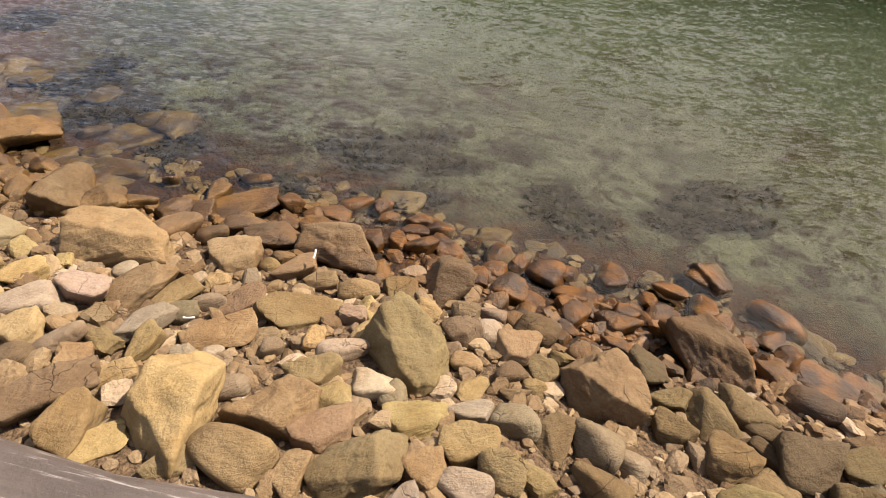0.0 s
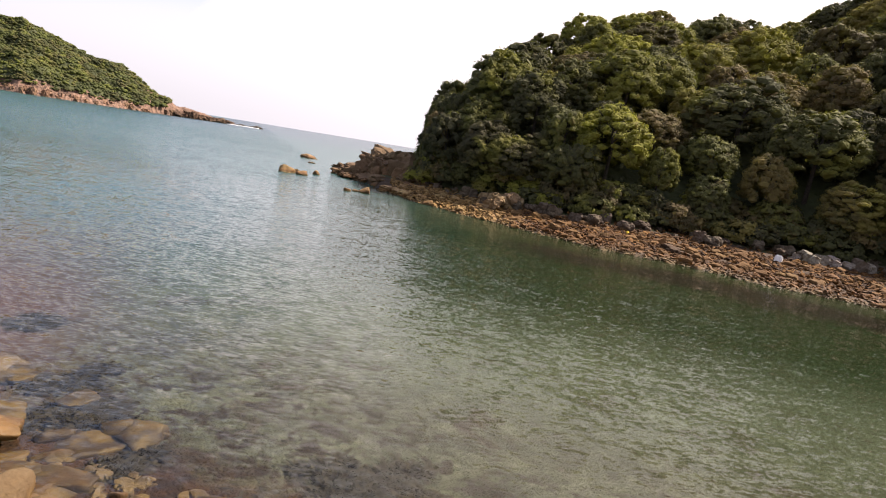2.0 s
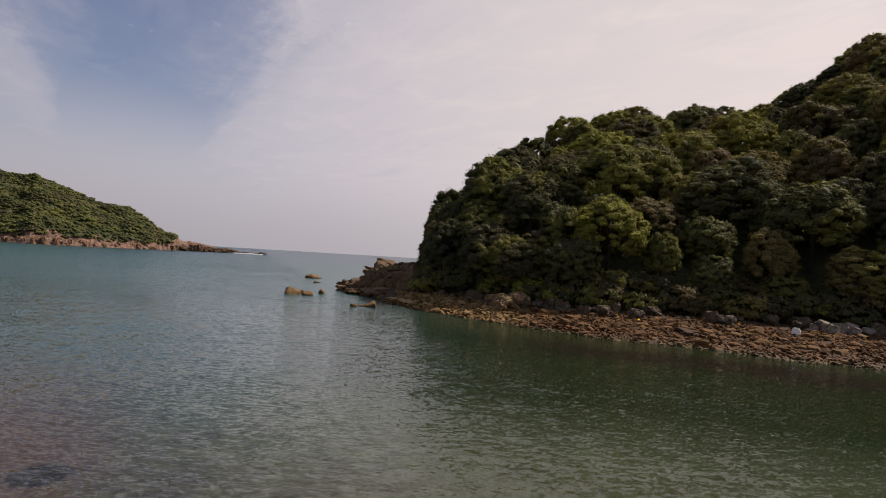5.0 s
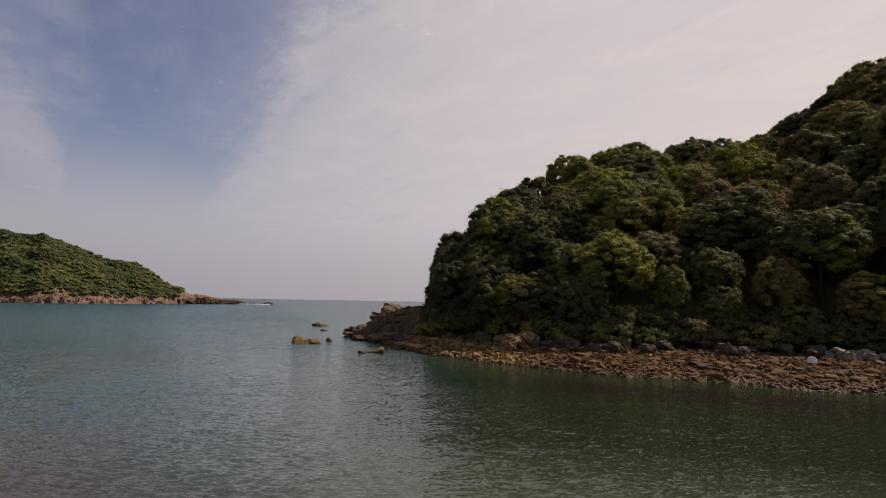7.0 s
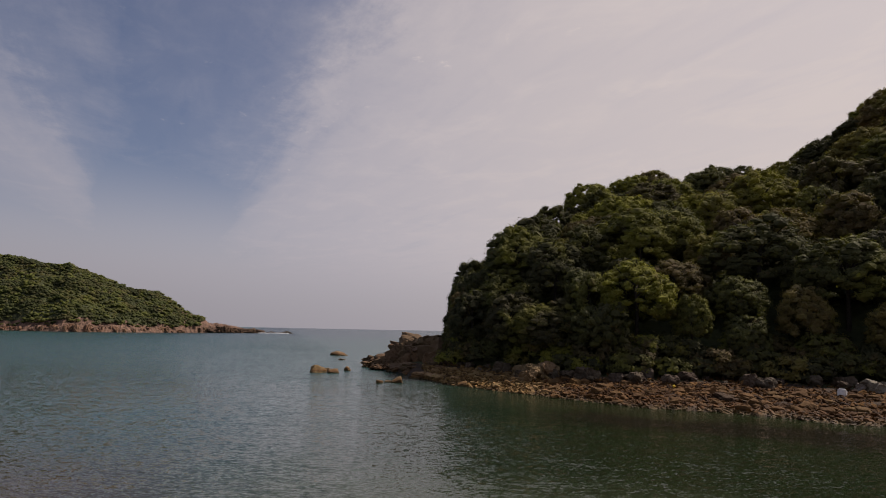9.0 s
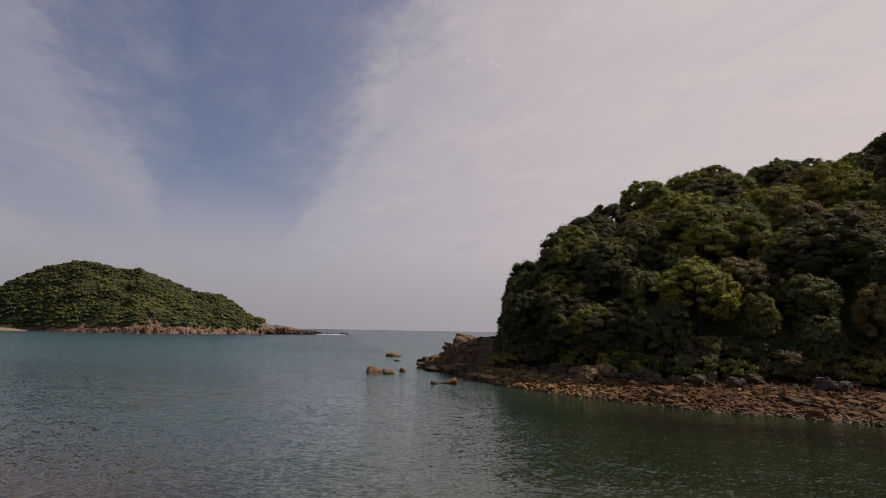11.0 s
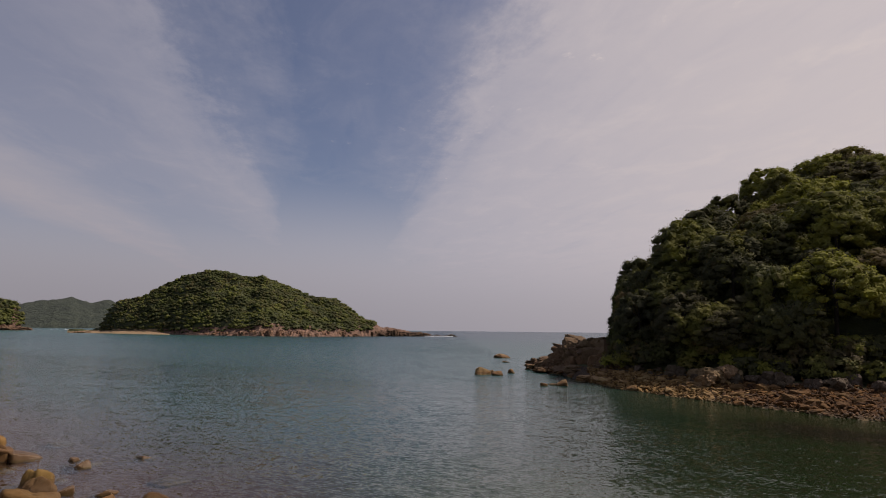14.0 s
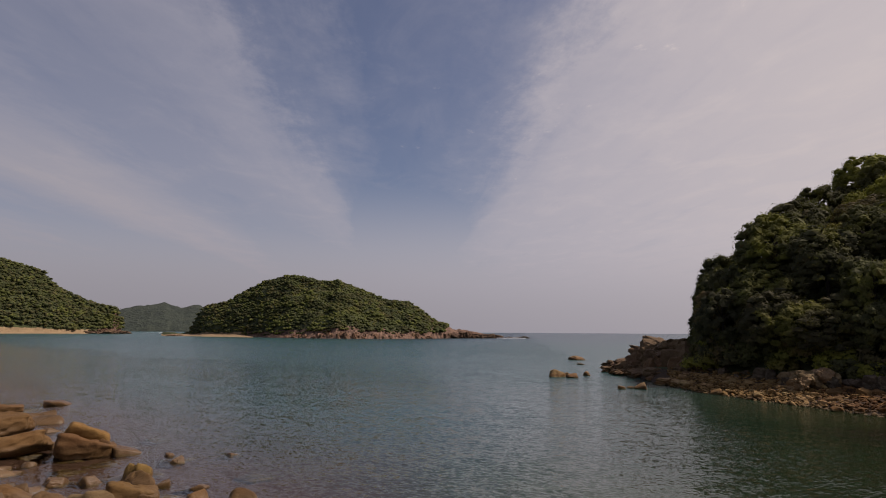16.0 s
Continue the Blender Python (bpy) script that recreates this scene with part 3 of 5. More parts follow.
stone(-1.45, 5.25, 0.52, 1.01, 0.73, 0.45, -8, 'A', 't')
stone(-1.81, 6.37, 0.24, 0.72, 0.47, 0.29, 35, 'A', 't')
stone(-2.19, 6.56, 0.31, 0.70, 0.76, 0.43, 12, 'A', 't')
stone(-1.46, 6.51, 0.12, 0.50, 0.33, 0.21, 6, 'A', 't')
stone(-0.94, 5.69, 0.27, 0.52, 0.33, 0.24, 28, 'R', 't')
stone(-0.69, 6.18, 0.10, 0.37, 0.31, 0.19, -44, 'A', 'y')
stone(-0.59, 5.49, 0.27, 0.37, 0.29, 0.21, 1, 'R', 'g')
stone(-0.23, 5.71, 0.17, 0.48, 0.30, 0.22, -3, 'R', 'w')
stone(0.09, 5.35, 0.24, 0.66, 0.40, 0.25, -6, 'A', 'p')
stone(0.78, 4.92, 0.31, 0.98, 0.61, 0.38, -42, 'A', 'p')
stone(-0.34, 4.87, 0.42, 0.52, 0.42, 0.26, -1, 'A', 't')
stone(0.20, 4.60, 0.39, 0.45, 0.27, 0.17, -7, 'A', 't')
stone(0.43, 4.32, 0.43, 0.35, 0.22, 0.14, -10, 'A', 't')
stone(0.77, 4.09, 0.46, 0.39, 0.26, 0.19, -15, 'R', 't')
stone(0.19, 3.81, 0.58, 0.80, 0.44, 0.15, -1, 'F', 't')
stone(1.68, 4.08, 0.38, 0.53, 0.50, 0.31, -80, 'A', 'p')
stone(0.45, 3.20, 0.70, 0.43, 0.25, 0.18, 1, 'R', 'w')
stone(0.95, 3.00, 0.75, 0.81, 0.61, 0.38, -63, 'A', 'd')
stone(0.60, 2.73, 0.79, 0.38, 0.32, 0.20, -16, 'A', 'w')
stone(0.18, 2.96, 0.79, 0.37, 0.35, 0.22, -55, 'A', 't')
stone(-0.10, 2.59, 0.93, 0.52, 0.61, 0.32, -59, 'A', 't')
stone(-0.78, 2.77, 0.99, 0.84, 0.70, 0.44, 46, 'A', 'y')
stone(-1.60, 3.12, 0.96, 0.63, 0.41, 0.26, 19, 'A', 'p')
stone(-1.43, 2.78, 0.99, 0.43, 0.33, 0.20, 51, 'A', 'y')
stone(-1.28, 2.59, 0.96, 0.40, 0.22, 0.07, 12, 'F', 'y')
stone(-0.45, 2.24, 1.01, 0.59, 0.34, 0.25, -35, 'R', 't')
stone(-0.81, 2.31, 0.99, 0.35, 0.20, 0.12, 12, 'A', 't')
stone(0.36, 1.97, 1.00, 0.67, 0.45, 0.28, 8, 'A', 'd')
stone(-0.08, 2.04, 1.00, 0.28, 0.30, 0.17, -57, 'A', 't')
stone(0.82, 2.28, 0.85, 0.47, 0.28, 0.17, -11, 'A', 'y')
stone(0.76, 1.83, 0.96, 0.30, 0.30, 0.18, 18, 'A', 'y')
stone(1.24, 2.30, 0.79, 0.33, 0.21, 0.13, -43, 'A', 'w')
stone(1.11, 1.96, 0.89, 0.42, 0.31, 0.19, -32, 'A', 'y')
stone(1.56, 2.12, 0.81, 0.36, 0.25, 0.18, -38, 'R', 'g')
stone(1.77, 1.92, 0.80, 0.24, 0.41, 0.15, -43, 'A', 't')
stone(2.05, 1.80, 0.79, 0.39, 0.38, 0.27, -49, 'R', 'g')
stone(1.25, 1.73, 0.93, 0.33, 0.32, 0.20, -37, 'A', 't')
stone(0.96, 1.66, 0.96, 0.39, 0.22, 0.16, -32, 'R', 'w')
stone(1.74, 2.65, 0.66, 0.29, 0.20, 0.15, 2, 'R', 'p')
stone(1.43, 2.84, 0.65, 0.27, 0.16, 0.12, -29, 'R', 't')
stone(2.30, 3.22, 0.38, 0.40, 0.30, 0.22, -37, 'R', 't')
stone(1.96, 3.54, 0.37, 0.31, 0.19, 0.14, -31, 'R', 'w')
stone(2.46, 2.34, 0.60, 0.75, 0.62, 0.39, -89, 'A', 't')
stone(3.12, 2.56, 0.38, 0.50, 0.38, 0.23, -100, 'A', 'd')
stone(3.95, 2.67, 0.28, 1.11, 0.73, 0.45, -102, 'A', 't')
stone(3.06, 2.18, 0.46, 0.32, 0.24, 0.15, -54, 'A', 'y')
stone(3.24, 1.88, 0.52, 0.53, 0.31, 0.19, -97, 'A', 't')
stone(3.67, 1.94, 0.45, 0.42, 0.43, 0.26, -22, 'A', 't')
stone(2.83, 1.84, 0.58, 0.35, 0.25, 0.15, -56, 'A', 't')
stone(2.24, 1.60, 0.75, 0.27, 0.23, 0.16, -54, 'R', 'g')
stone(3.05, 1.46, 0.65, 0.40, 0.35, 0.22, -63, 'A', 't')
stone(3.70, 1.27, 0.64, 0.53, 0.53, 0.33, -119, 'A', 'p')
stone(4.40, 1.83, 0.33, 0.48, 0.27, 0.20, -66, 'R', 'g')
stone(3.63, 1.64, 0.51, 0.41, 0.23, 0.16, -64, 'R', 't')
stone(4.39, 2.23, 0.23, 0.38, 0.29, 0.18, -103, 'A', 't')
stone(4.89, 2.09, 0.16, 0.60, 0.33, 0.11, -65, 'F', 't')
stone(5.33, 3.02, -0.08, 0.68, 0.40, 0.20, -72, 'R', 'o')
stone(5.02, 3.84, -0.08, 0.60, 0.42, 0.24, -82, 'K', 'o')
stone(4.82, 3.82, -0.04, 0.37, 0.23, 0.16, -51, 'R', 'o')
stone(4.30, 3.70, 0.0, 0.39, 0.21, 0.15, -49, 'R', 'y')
stone(3.79, 4.14, -0.10, 0.42, 0.39, 0.24, -96, 'A', 'o')
stone(5.40, 2.65, -0.16, 0.59, 0.34, 0.12, -93, 'F', 'o')
stone(2.63, 5.13, -0.16, 0.39, 0.30, 0.18, -29, 'A', 'o')
stone(2.02, 4.93, -0.01, 0.61, 0.33, 0.11, -54, 'F', 'o')
stone(2.42, 4.48, 0.00, 0.30, 0.22, 0.16, -31, 'R', 'o')
stone(1.73, 5.38, -0.01, 0.35, 0.21, 0.15, -21, 'R', 'o')
stone(1.14, 6.16, -0.08, 0.45, 0.29, 0.21, 23, 'R', 'o')
stone(-2.20, 8.77, -0.25, 0.49, 0.29, 0.23, 8, 'R', 'o')
stone(-1.82, 7.62, -0.16, 0.87, 0.56, 0.19, -12, 'F', 'o')
stone(-0.25, 6.29, 0.01, 0.89, 0.49, 0.17, -3, 'F', 'o')
stone(2.99, 4.29, -0.02, 0.47, 0.34, 0.25, -36, 'R', 'o')
stone(-2.14, 4.77, 0.65, 0.38, 0.26, 0.16, 17, 'A', 'y')
stone(-2.01, 4.28, 0.75, 0.50, 0.27, 0.20, 18, 'R', 'w')
stone(-1.96, 3.91, 0.81, 0.33, 0.30, 0.19, 19, 'A', 'y')
stone(-1.68, 3.74, 0.81, 0.43, 0.24, 0.17, 17, 'R', 'g')
stone(-1.12, 3.86, 0.71, 0.54, 0.29, 0.18, 37, 'A', 'w')
stone(-1.09, 3.57, 0.76, 0.38, 0.23, 0.14, 31, 'A', 'y')
stone(-0.50, 3.61, 0.68, 0.61, 0.34, 0.11, 9, 'F', 't')
stone(-1.27, 3.24, 0.84, 0.39, 0.22, 0.13, 14, 'A', 'y')
stone(-0.42, 2.95, 0.82, 0.25, 0.19, 0.14, 2, 'R', 'g')
stone(-1.00, 3.13, 0.83, 0.19, 0.19, 0.12, 64, 'A', 'w')
stone(-0.59, 4.14, 0.58, 0.31, 0.17, 0.12, 2, 'R', 'g')
stone(-0.31, 4.09, 0.56, 0.47, 0.30, 0.10, 20, 'F', 'p')
stone(-1.15, 4.43, 0.61, 0.64, 0.37, 0.23, 23, 'A', 't')
stone(-0.83, 3.99, 0.64, 0.30, 0.22, 0.14, 6, 'A', 'g')
stone(0.18, 2.34, 0.91, 0.48, 0.28, 0.17, 14, 'A', 'p')
stone(-0.38, 2.44, 0.91, 0.19, 0.11, 0.08, 3, 'R', 'w')
stone(1.88, 1.47, 0.88, 0.42, 0.23, 0.17, -52, 'R', 't')
stone(1.45, 1.58, 0.92, 0.29, 0.22, 0.13, -43, 'A', 't')
stone(1.41, 4.61, 0.03, 0.32, 0.29, 0.18, -20, 'A', 'o')
stone(3.10, 3.00, 0.23, 0.32, 0.19, 0.11, -46, 'A', 'p')
stone(3.59, 3.14, 0.02, 0.25, 0.19, 0.14, -49, 'R', 'o')
stone(2.70, 3.83, 0.02, 0.53, 0.29, 0.10, -37, 'F', 'o')
stone(3.11, 3.90, 0.01, 0.39, 0.22, 0.16, -40, 'R', 'o')
stone(1.68, 2.41, 0.70, 0.26, 0.14, 0.09, -36, 'A', 't')
stone(1.89, 2.46, 0.64, 0.22, 0.14, 0.10, -39, 'R', 't')
stone(4.41, 1.29, 0.48, 0.35, 0.38, 0.22, -71, 'A', 't')
stone(4.64, 1.70, 0.31, 0.28, 0.26, 0.16, -68, 'A', 'p')
stone(5.40, 1.97, -0.03, 0.42, 0.33, 0.11, -68, 'F', 'o')
stone(3.46, 1.45, 0.57, 0.32, 0.17, 0.13, -66, 'R', 't')
stone(-0.11, 3.37, 0.70, 0.20, 0.17, 0.12, -3, 'R', 'g')
stone(-0.57, 3.41, 0.72, 0.20, 0.11, 0.08, 4, 'R', 'w')
stone(-0.94, 4.30, 0.57, 0.57, 0.31, 0.11, 34, 'F', 'y')
# jointed boulders and low stones of the shore further along, standing in the water
stone(-16.06, 20.74, 0.18, 1.94, 1.55, 0.89, 38, 'K', 't')
stone(-16.54, 21.22, 0.43, 1.69, 1.43, 1.27, 38, 'K', 'y')
stone(-15.70, 20.92, 0.07, 0.90, 0.81, 0.72, 37, 'K', 't')
stone(-10.28, 15.12, 0.14, 1.23, 1.11, 0.83, 34, 'K', 't')
stone(-10.84, 16.23, 0.12, 0.87, 0.78, 0.81, 34, 'K', 'd')
stone(-11.39, 16.97, 0.15, 0.83, 0.75, 0.84, 34, 'K', 'y')
stone(-9.82, 15.20, 0.04, 0.53, 0.48, 0.68, 33, 'K', 't')
stone(-28.31, 30.09, 0.10, 1.57, 1.41, 0.76, 43, 'K', 't')
stone(-22.73, 24.17, 0.27, 2.19, 1.97, 1.03, 43, 'K', 't')
stone(-18.82, 20.51, 0.16, 2.46, 1.97, 0.86, 43, 'K', 't')
stone(-19.28, 22.05, 0.03, 0.90, 0.81, 0.66, 41, 'K', 'd')
stone(-24.52, 28.17, 0.02, 1.42, 1.14, 0.65, 41, 'K', 'd')
stone(-23.66, 27.27, -0.05, 1.85, 1.30, 0.54, 41, 'R', 'd')
stone(-28.48, 33.97, -0.06, 1.44, 1.01, 0.53, 40, 'F', 'o')
stone(-14.95, 21.37, -0.08, 1.20, 0.84, 0.49, 35, 'F', 'o')
stone(-16.67, 18.84, -0.12, 0.46, 0.37, 0.42, 42, 'R', 't')
stone(-14.00, 16.88, -0.11, 0.76, 0.61, 0.45, 40, 'A', 'o')
stone(-18.74, 22.06, -0.11, 0.72, 0.58, 0.44, 40, 'R', 'p')
stone(-13.44, 14.57, 0.09, 1.30, 1.04, 0.75, 43, 'K', 't')
stone(-13.95, 15.57, -0.05, 0.45, 0.36, 0.54, 42, 'A', 'd')
stone(-12.14, 14.43, 0.03, 1.42, 0.99, 0.65, 40, 'K', 'y')
stone(-10.82, 14.42, 0.09, 1.39, 1.11, 0.75, 37, 'K', 'w')
stone(-8.51, 15.19, 0.04, 0.71, 0.57, 0.67, 29, 'A', 'y')
stone(-7.20, 15.11, 0.07, 0.85, 0.68, 0.73, 25, 'R', 't')
stone(-10.72, 17.15, -0.14, 0.55, 0.28, 0.40, 32, 'A', 'd')
stone(-12.07, 20.22, -0.16, 0.50, 0.40, 0.51, 31, 'A', 'd')
stone(-12.92, 21.19, -0.17, 0.48, 0.29, 0.44, 31, 'F', 'p')
stone(-10.83, 21.78, -0.23, 0.66, 0.40, 0.45, 26, 'F', 'o')
stone(-9.51, 17.15, -0.17, 0.61, 0.43, 0.42, 29, 'F', 'p')
stone(-12.99, 17.11, -0.09, 0.71, 0.43, 0.48, 37, 'F', 'p')
stone(-23.70, 25.59, -0.09, 0.80, 0.48, 0.48, 43, 'F', 'p')
stone(-21.30, 25.12, -0.10, 1.07, 0.64, 0.47, 40, 'F', 'p')
stone(-3.04, 8.58, 0.02, 0.95, 0.67, 0.38, 20, 'A', 'y')
stone(-3.22, 9.37, -0.27, 0.92, 0.64, 0.35, 19, 'F', 'o')
stone(-2.06, 8.20, -0.26, 0.47, 0.33, 0.35, 14, 'A', 'o')
stone(-5.75, 13.1, -0.06, 0.85, 0.55, 0.34, 18, 'R', 'o')
stone(-1.83, 7.44, -0.26, 0.96, 0.67, 0.35, 14, 'F', 'o')
stone(-1.10, 7.15, -0.12, 0.23, 0.16, 0.29, 9, 'R', 'y')
stone(-0.04, 7.01, -0.14, 0.41, 0.29, 0.26, 0, 'R', 'o')
stone(-2.57, 8.07, -0.24, 0.54, 0.38, 0.28, 18, 'F', 'o')
stone(-2.90, 7.99, -0.12, 0.37, 0.26, 0.27, 20, 'A', 'o')
stone(-2.28, 7.80, -0.22, 0.61, 0.43, 0.30, 16, 'F', 'o')

# smaller stones that fill the gaps
fill = random.Random(11)


def free(x, y, r, slack):
    return all((x - a) ** 2 + (y - b) ** 2 > ((ra + rb) * 0.5 + r * slack) ** 2 for a, b, ra, rb in stones)


def scatter_stones(count, lo, hi, x0, x1, reach, slack):
    made = 0
    for _ in range(count * 60):
        x = fill.uniform(x0, x1)
        y = float(np.interp(x, SHORE_X, SHORE_Y)) + fill.uniform(*reach)
        r = fill.uniform(lo, hi)
        ahead = (Vector((x, y, 0)) - EDGE_A).dot(back)
        if ahead > -r * 0.8 or not free(x, y, r, slack):
            continue
        kind = fill.choice("AAAARF")
        s = float(shore(np.array([x]), np.array([y]))[0])
        tone = fill.choice("oop") if s > -0.25 else fill.choice("ttyyywwgp")
        h = r * fill.uniform(1.0, 1.4) * (0.6 if kind == "F" else 1)
        stone(x, y, float(ground_z(x, y)[0]) + h * 0.28, r * 2.1, r * fill.uniform(1.4, 2.1), h, fill.uniform(0, 360), kind, tone)
        made += 1
        if made == count:
            return



def drowned(count, x0, x1, reach, lo, hi):
    """Low brown stones lying awash or just under the water."""
    for _ in range(count):
        x = fill.uniform(x0, x1)
        y = float(np.interp(x, SHORE_X, SHORE_Y)) + fill.uniform(*reach)
        r, kind = fill.uniform(lo, hi), fill.choice("RFAF")
        h = r * fill.uniform(0.7, 1.2)
        stone(x, y, fill.uniform(-0.38, -0.06) - h * 0.65, r * 2.1, r * fill.uniform(1.3, 2.0), h, fill.uniform(0, 360), kind, fill.choice("opdd"))


drowned(26, -7.0, -1.0, (0.1, 3.6), 0.2, 0.55)
drowned(22, -1.0, 6.0, (0.0, 1.3), 0.12, 0.3)
drowned(12, 0.8, 6.2, (0.1, 1.1), 0.09, 0.2)
drowned(26, -30.0, -8.0, (0.5, 9.0), 0.3, 0.9)
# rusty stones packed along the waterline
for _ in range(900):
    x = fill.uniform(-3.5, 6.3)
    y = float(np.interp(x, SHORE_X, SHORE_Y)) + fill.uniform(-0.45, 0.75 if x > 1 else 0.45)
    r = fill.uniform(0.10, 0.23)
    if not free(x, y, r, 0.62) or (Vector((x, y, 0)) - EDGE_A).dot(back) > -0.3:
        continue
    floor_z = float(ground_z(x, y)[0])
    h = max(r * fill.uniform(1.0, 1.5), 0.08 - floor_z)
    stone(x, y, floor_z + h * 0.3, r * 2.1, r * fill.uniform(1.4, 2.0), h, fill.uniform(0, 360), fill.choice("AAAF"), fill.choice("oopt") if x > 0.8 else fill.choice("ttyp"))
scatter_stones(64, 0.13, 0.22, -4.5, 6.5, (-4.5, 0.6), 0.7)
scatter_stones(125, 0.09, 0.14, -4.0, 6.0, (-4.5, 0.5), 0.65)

PEBBLES = [rock_shape(300 + k, "AAAF"[k % 4], 2) for k in range(8)]
COBBLES = [rock_shape(340 + k, "AAFAAR"[k % 6], 3) for k in range(12)]
rng = np.random.default_rng(4)


def shingle(count, lo, hi, out, shapes, slack):
    moves = []
    for _ in range(count):
        x, r = rng.uniform(-3.6, 6.2), rng.uniform(lo, hi)
        y = float(np.interp(x, SHORE_X, SHORE_Y)) + rng.uniform(-5.0, out)
        if (Vector((x, y, 0)) - EDGE_A).dot(back) > -r or not free(x, y, r, slack):
            continue
        moves.append((int(rng.integers(len(shapes))), (x, y, float(ground_z(x, y)[0]) + r * 0.05), (r * 2.2, r * rng.uniform(1.4, 2.2), r * rng.uniform(1.1, 1.8)), rng.uniform(0, 6.3), rng.uniform(-0.3, 0.3)))
    return moves


tagged(join("cobbles", COBBLES, shingle(1700, 0.05, 0.12, 1.2, COBBLES, 0.1), GRAVEL, False), "hand-sized tan and grey stones wedged between boulders", "cobbles", kind="stuff")
tagged(join("gravel", PEBBLES, shingle(5000, 0.022, 0.058, 0.8, PEBBLES, -1.0), GRAVEL, False), "small tan and grey shore gravel", "gravel", kind="stuff")
moves = []
for _ in range(420):
    x = rng.uniform(-45, -4.0)
    y = float(np.interp(x, SHORE_X, SHORE_Y)) + rng.uniform(-7, 2.0)
    r = rng.uniform(0.2, 0.7)
    if (Vector((x, y, 0)) - EDGE_A).dot(back) > -r * 1.2:
        continue
    moves.append((int(rng.integers(8)), (x, y, float(ground_z(x, y)[0]) + r * 0.2), (r * 2.2, r * rng.uniform(1.5, 2.2), r * rng.uniform(0.9, 1.4)), rng.uniform(0, 6.3), 0.0))
tagged(join("shore_rubble", PEBBLES, moves, GRAVEL), "tan rubble stones heaped along the shore", "rubble", kind="stuff")


def seaweed(x, y, spread, seed):
    """A clump of short dark fronds rooted on the seabed."""
    g = np.random.default_rng(seed)
    verts, faces = [], []
    for _ in range(int(900 * spread)):
        a, q = g.uniform(0, 6.28), spread * math.sqrt(g.uniform(0, 1)) * g.uniform(0.5, 1.0)
        px, py = x + math.cos(a) * q * 1.3, y + math.sin(a) * q
        pz, t, w = float(ground_z(px, py)[0]), g.uniform(0, 6.28), g.uniform(0.012, 0.035)
        lx, ly, hgt = g.normal() * 0.10, g.normal() * 0.10, g.uniform(0.05, 0.16)
        dx, dy, b = math.cos(t) * w, math.sin(t) * w, len(verts)
        verts += [(px - dx, py - dy, pz), (px + dx, py + dy, pz), (px + lx + dx, py + ly + dy, pz + hgt * 0.6), (px + lx - dx, py + ly - dy, pz + hgt * 0.6), (px + lx * 2.4, py + ly * 2.4, pz + hgt)]
        faces += [(b, b + 1, b + 2, b + 3)]
    ob = mesh_object("seaweed", verts, faces, WEED)
    return tagged(ob, "dark brown seaweed clump swaying under clear water", "seaweed", "seaweed clumps", "stuff")


# beds of weed: middle and half width
WEED_BEDS = ((2.0, 7.5, 0.9), (2.65, 7.15, 0.45), (1.6, 8.0, 0.45), (4.2, 5.8, 0.75), (3.7, 5.9, 0.35), (0.45, 6.8, 0.35), (1.85, 6.3, 0.6), (6.8, 5.4, 0.8), (-2.55, 10.9, 0.8), (-1.75, 9.7, 0.75), (-1.05, 8.5, 0.4), (5.45, 5.3, 0.5), (-3.9, 13.6, 0.8), (-2.4, 9.2, 0.75), (-1.35, 8.0, 0.45), (-2.9, 8.9, 0.5))
for k, (x, y, half) in enumerate(WEED_BEDS):
    for j in range(5):
        seaweed(x + fill.gauss(0, half * 0.5), y + fill.gauss(0, half * 0.3), half * fill.uniform(0.25, 0.5), 70 + 9 * k + j)


def scrap(x, y, z, length, turn):
    """A curved sliver of white plastic."""
    verts, faces, base = [], [], 0
    for k in range(5):
        a, b = (np.array([(j / 5 - 0.5) * length, 0.25 * length * ((j / 5 - 0.5) ** 2), 0.012 * j]) for j in (k, k + 1))
        v, f = tube(a, b, 0.009, 0.009)
        verts.append(v)
        faces.append(f + base)
        base += len(v)
    ob = mesh_object("plastic_strip", np.vstack(verts), np.vstack(faces), FLOAT, None, True)
    ob.location, ob.rotation_euler = (x, y, z), (0.1, 0.3, radians(turn))
    return tagged(ob, "thin curved white plastic strip among stones", "litter")


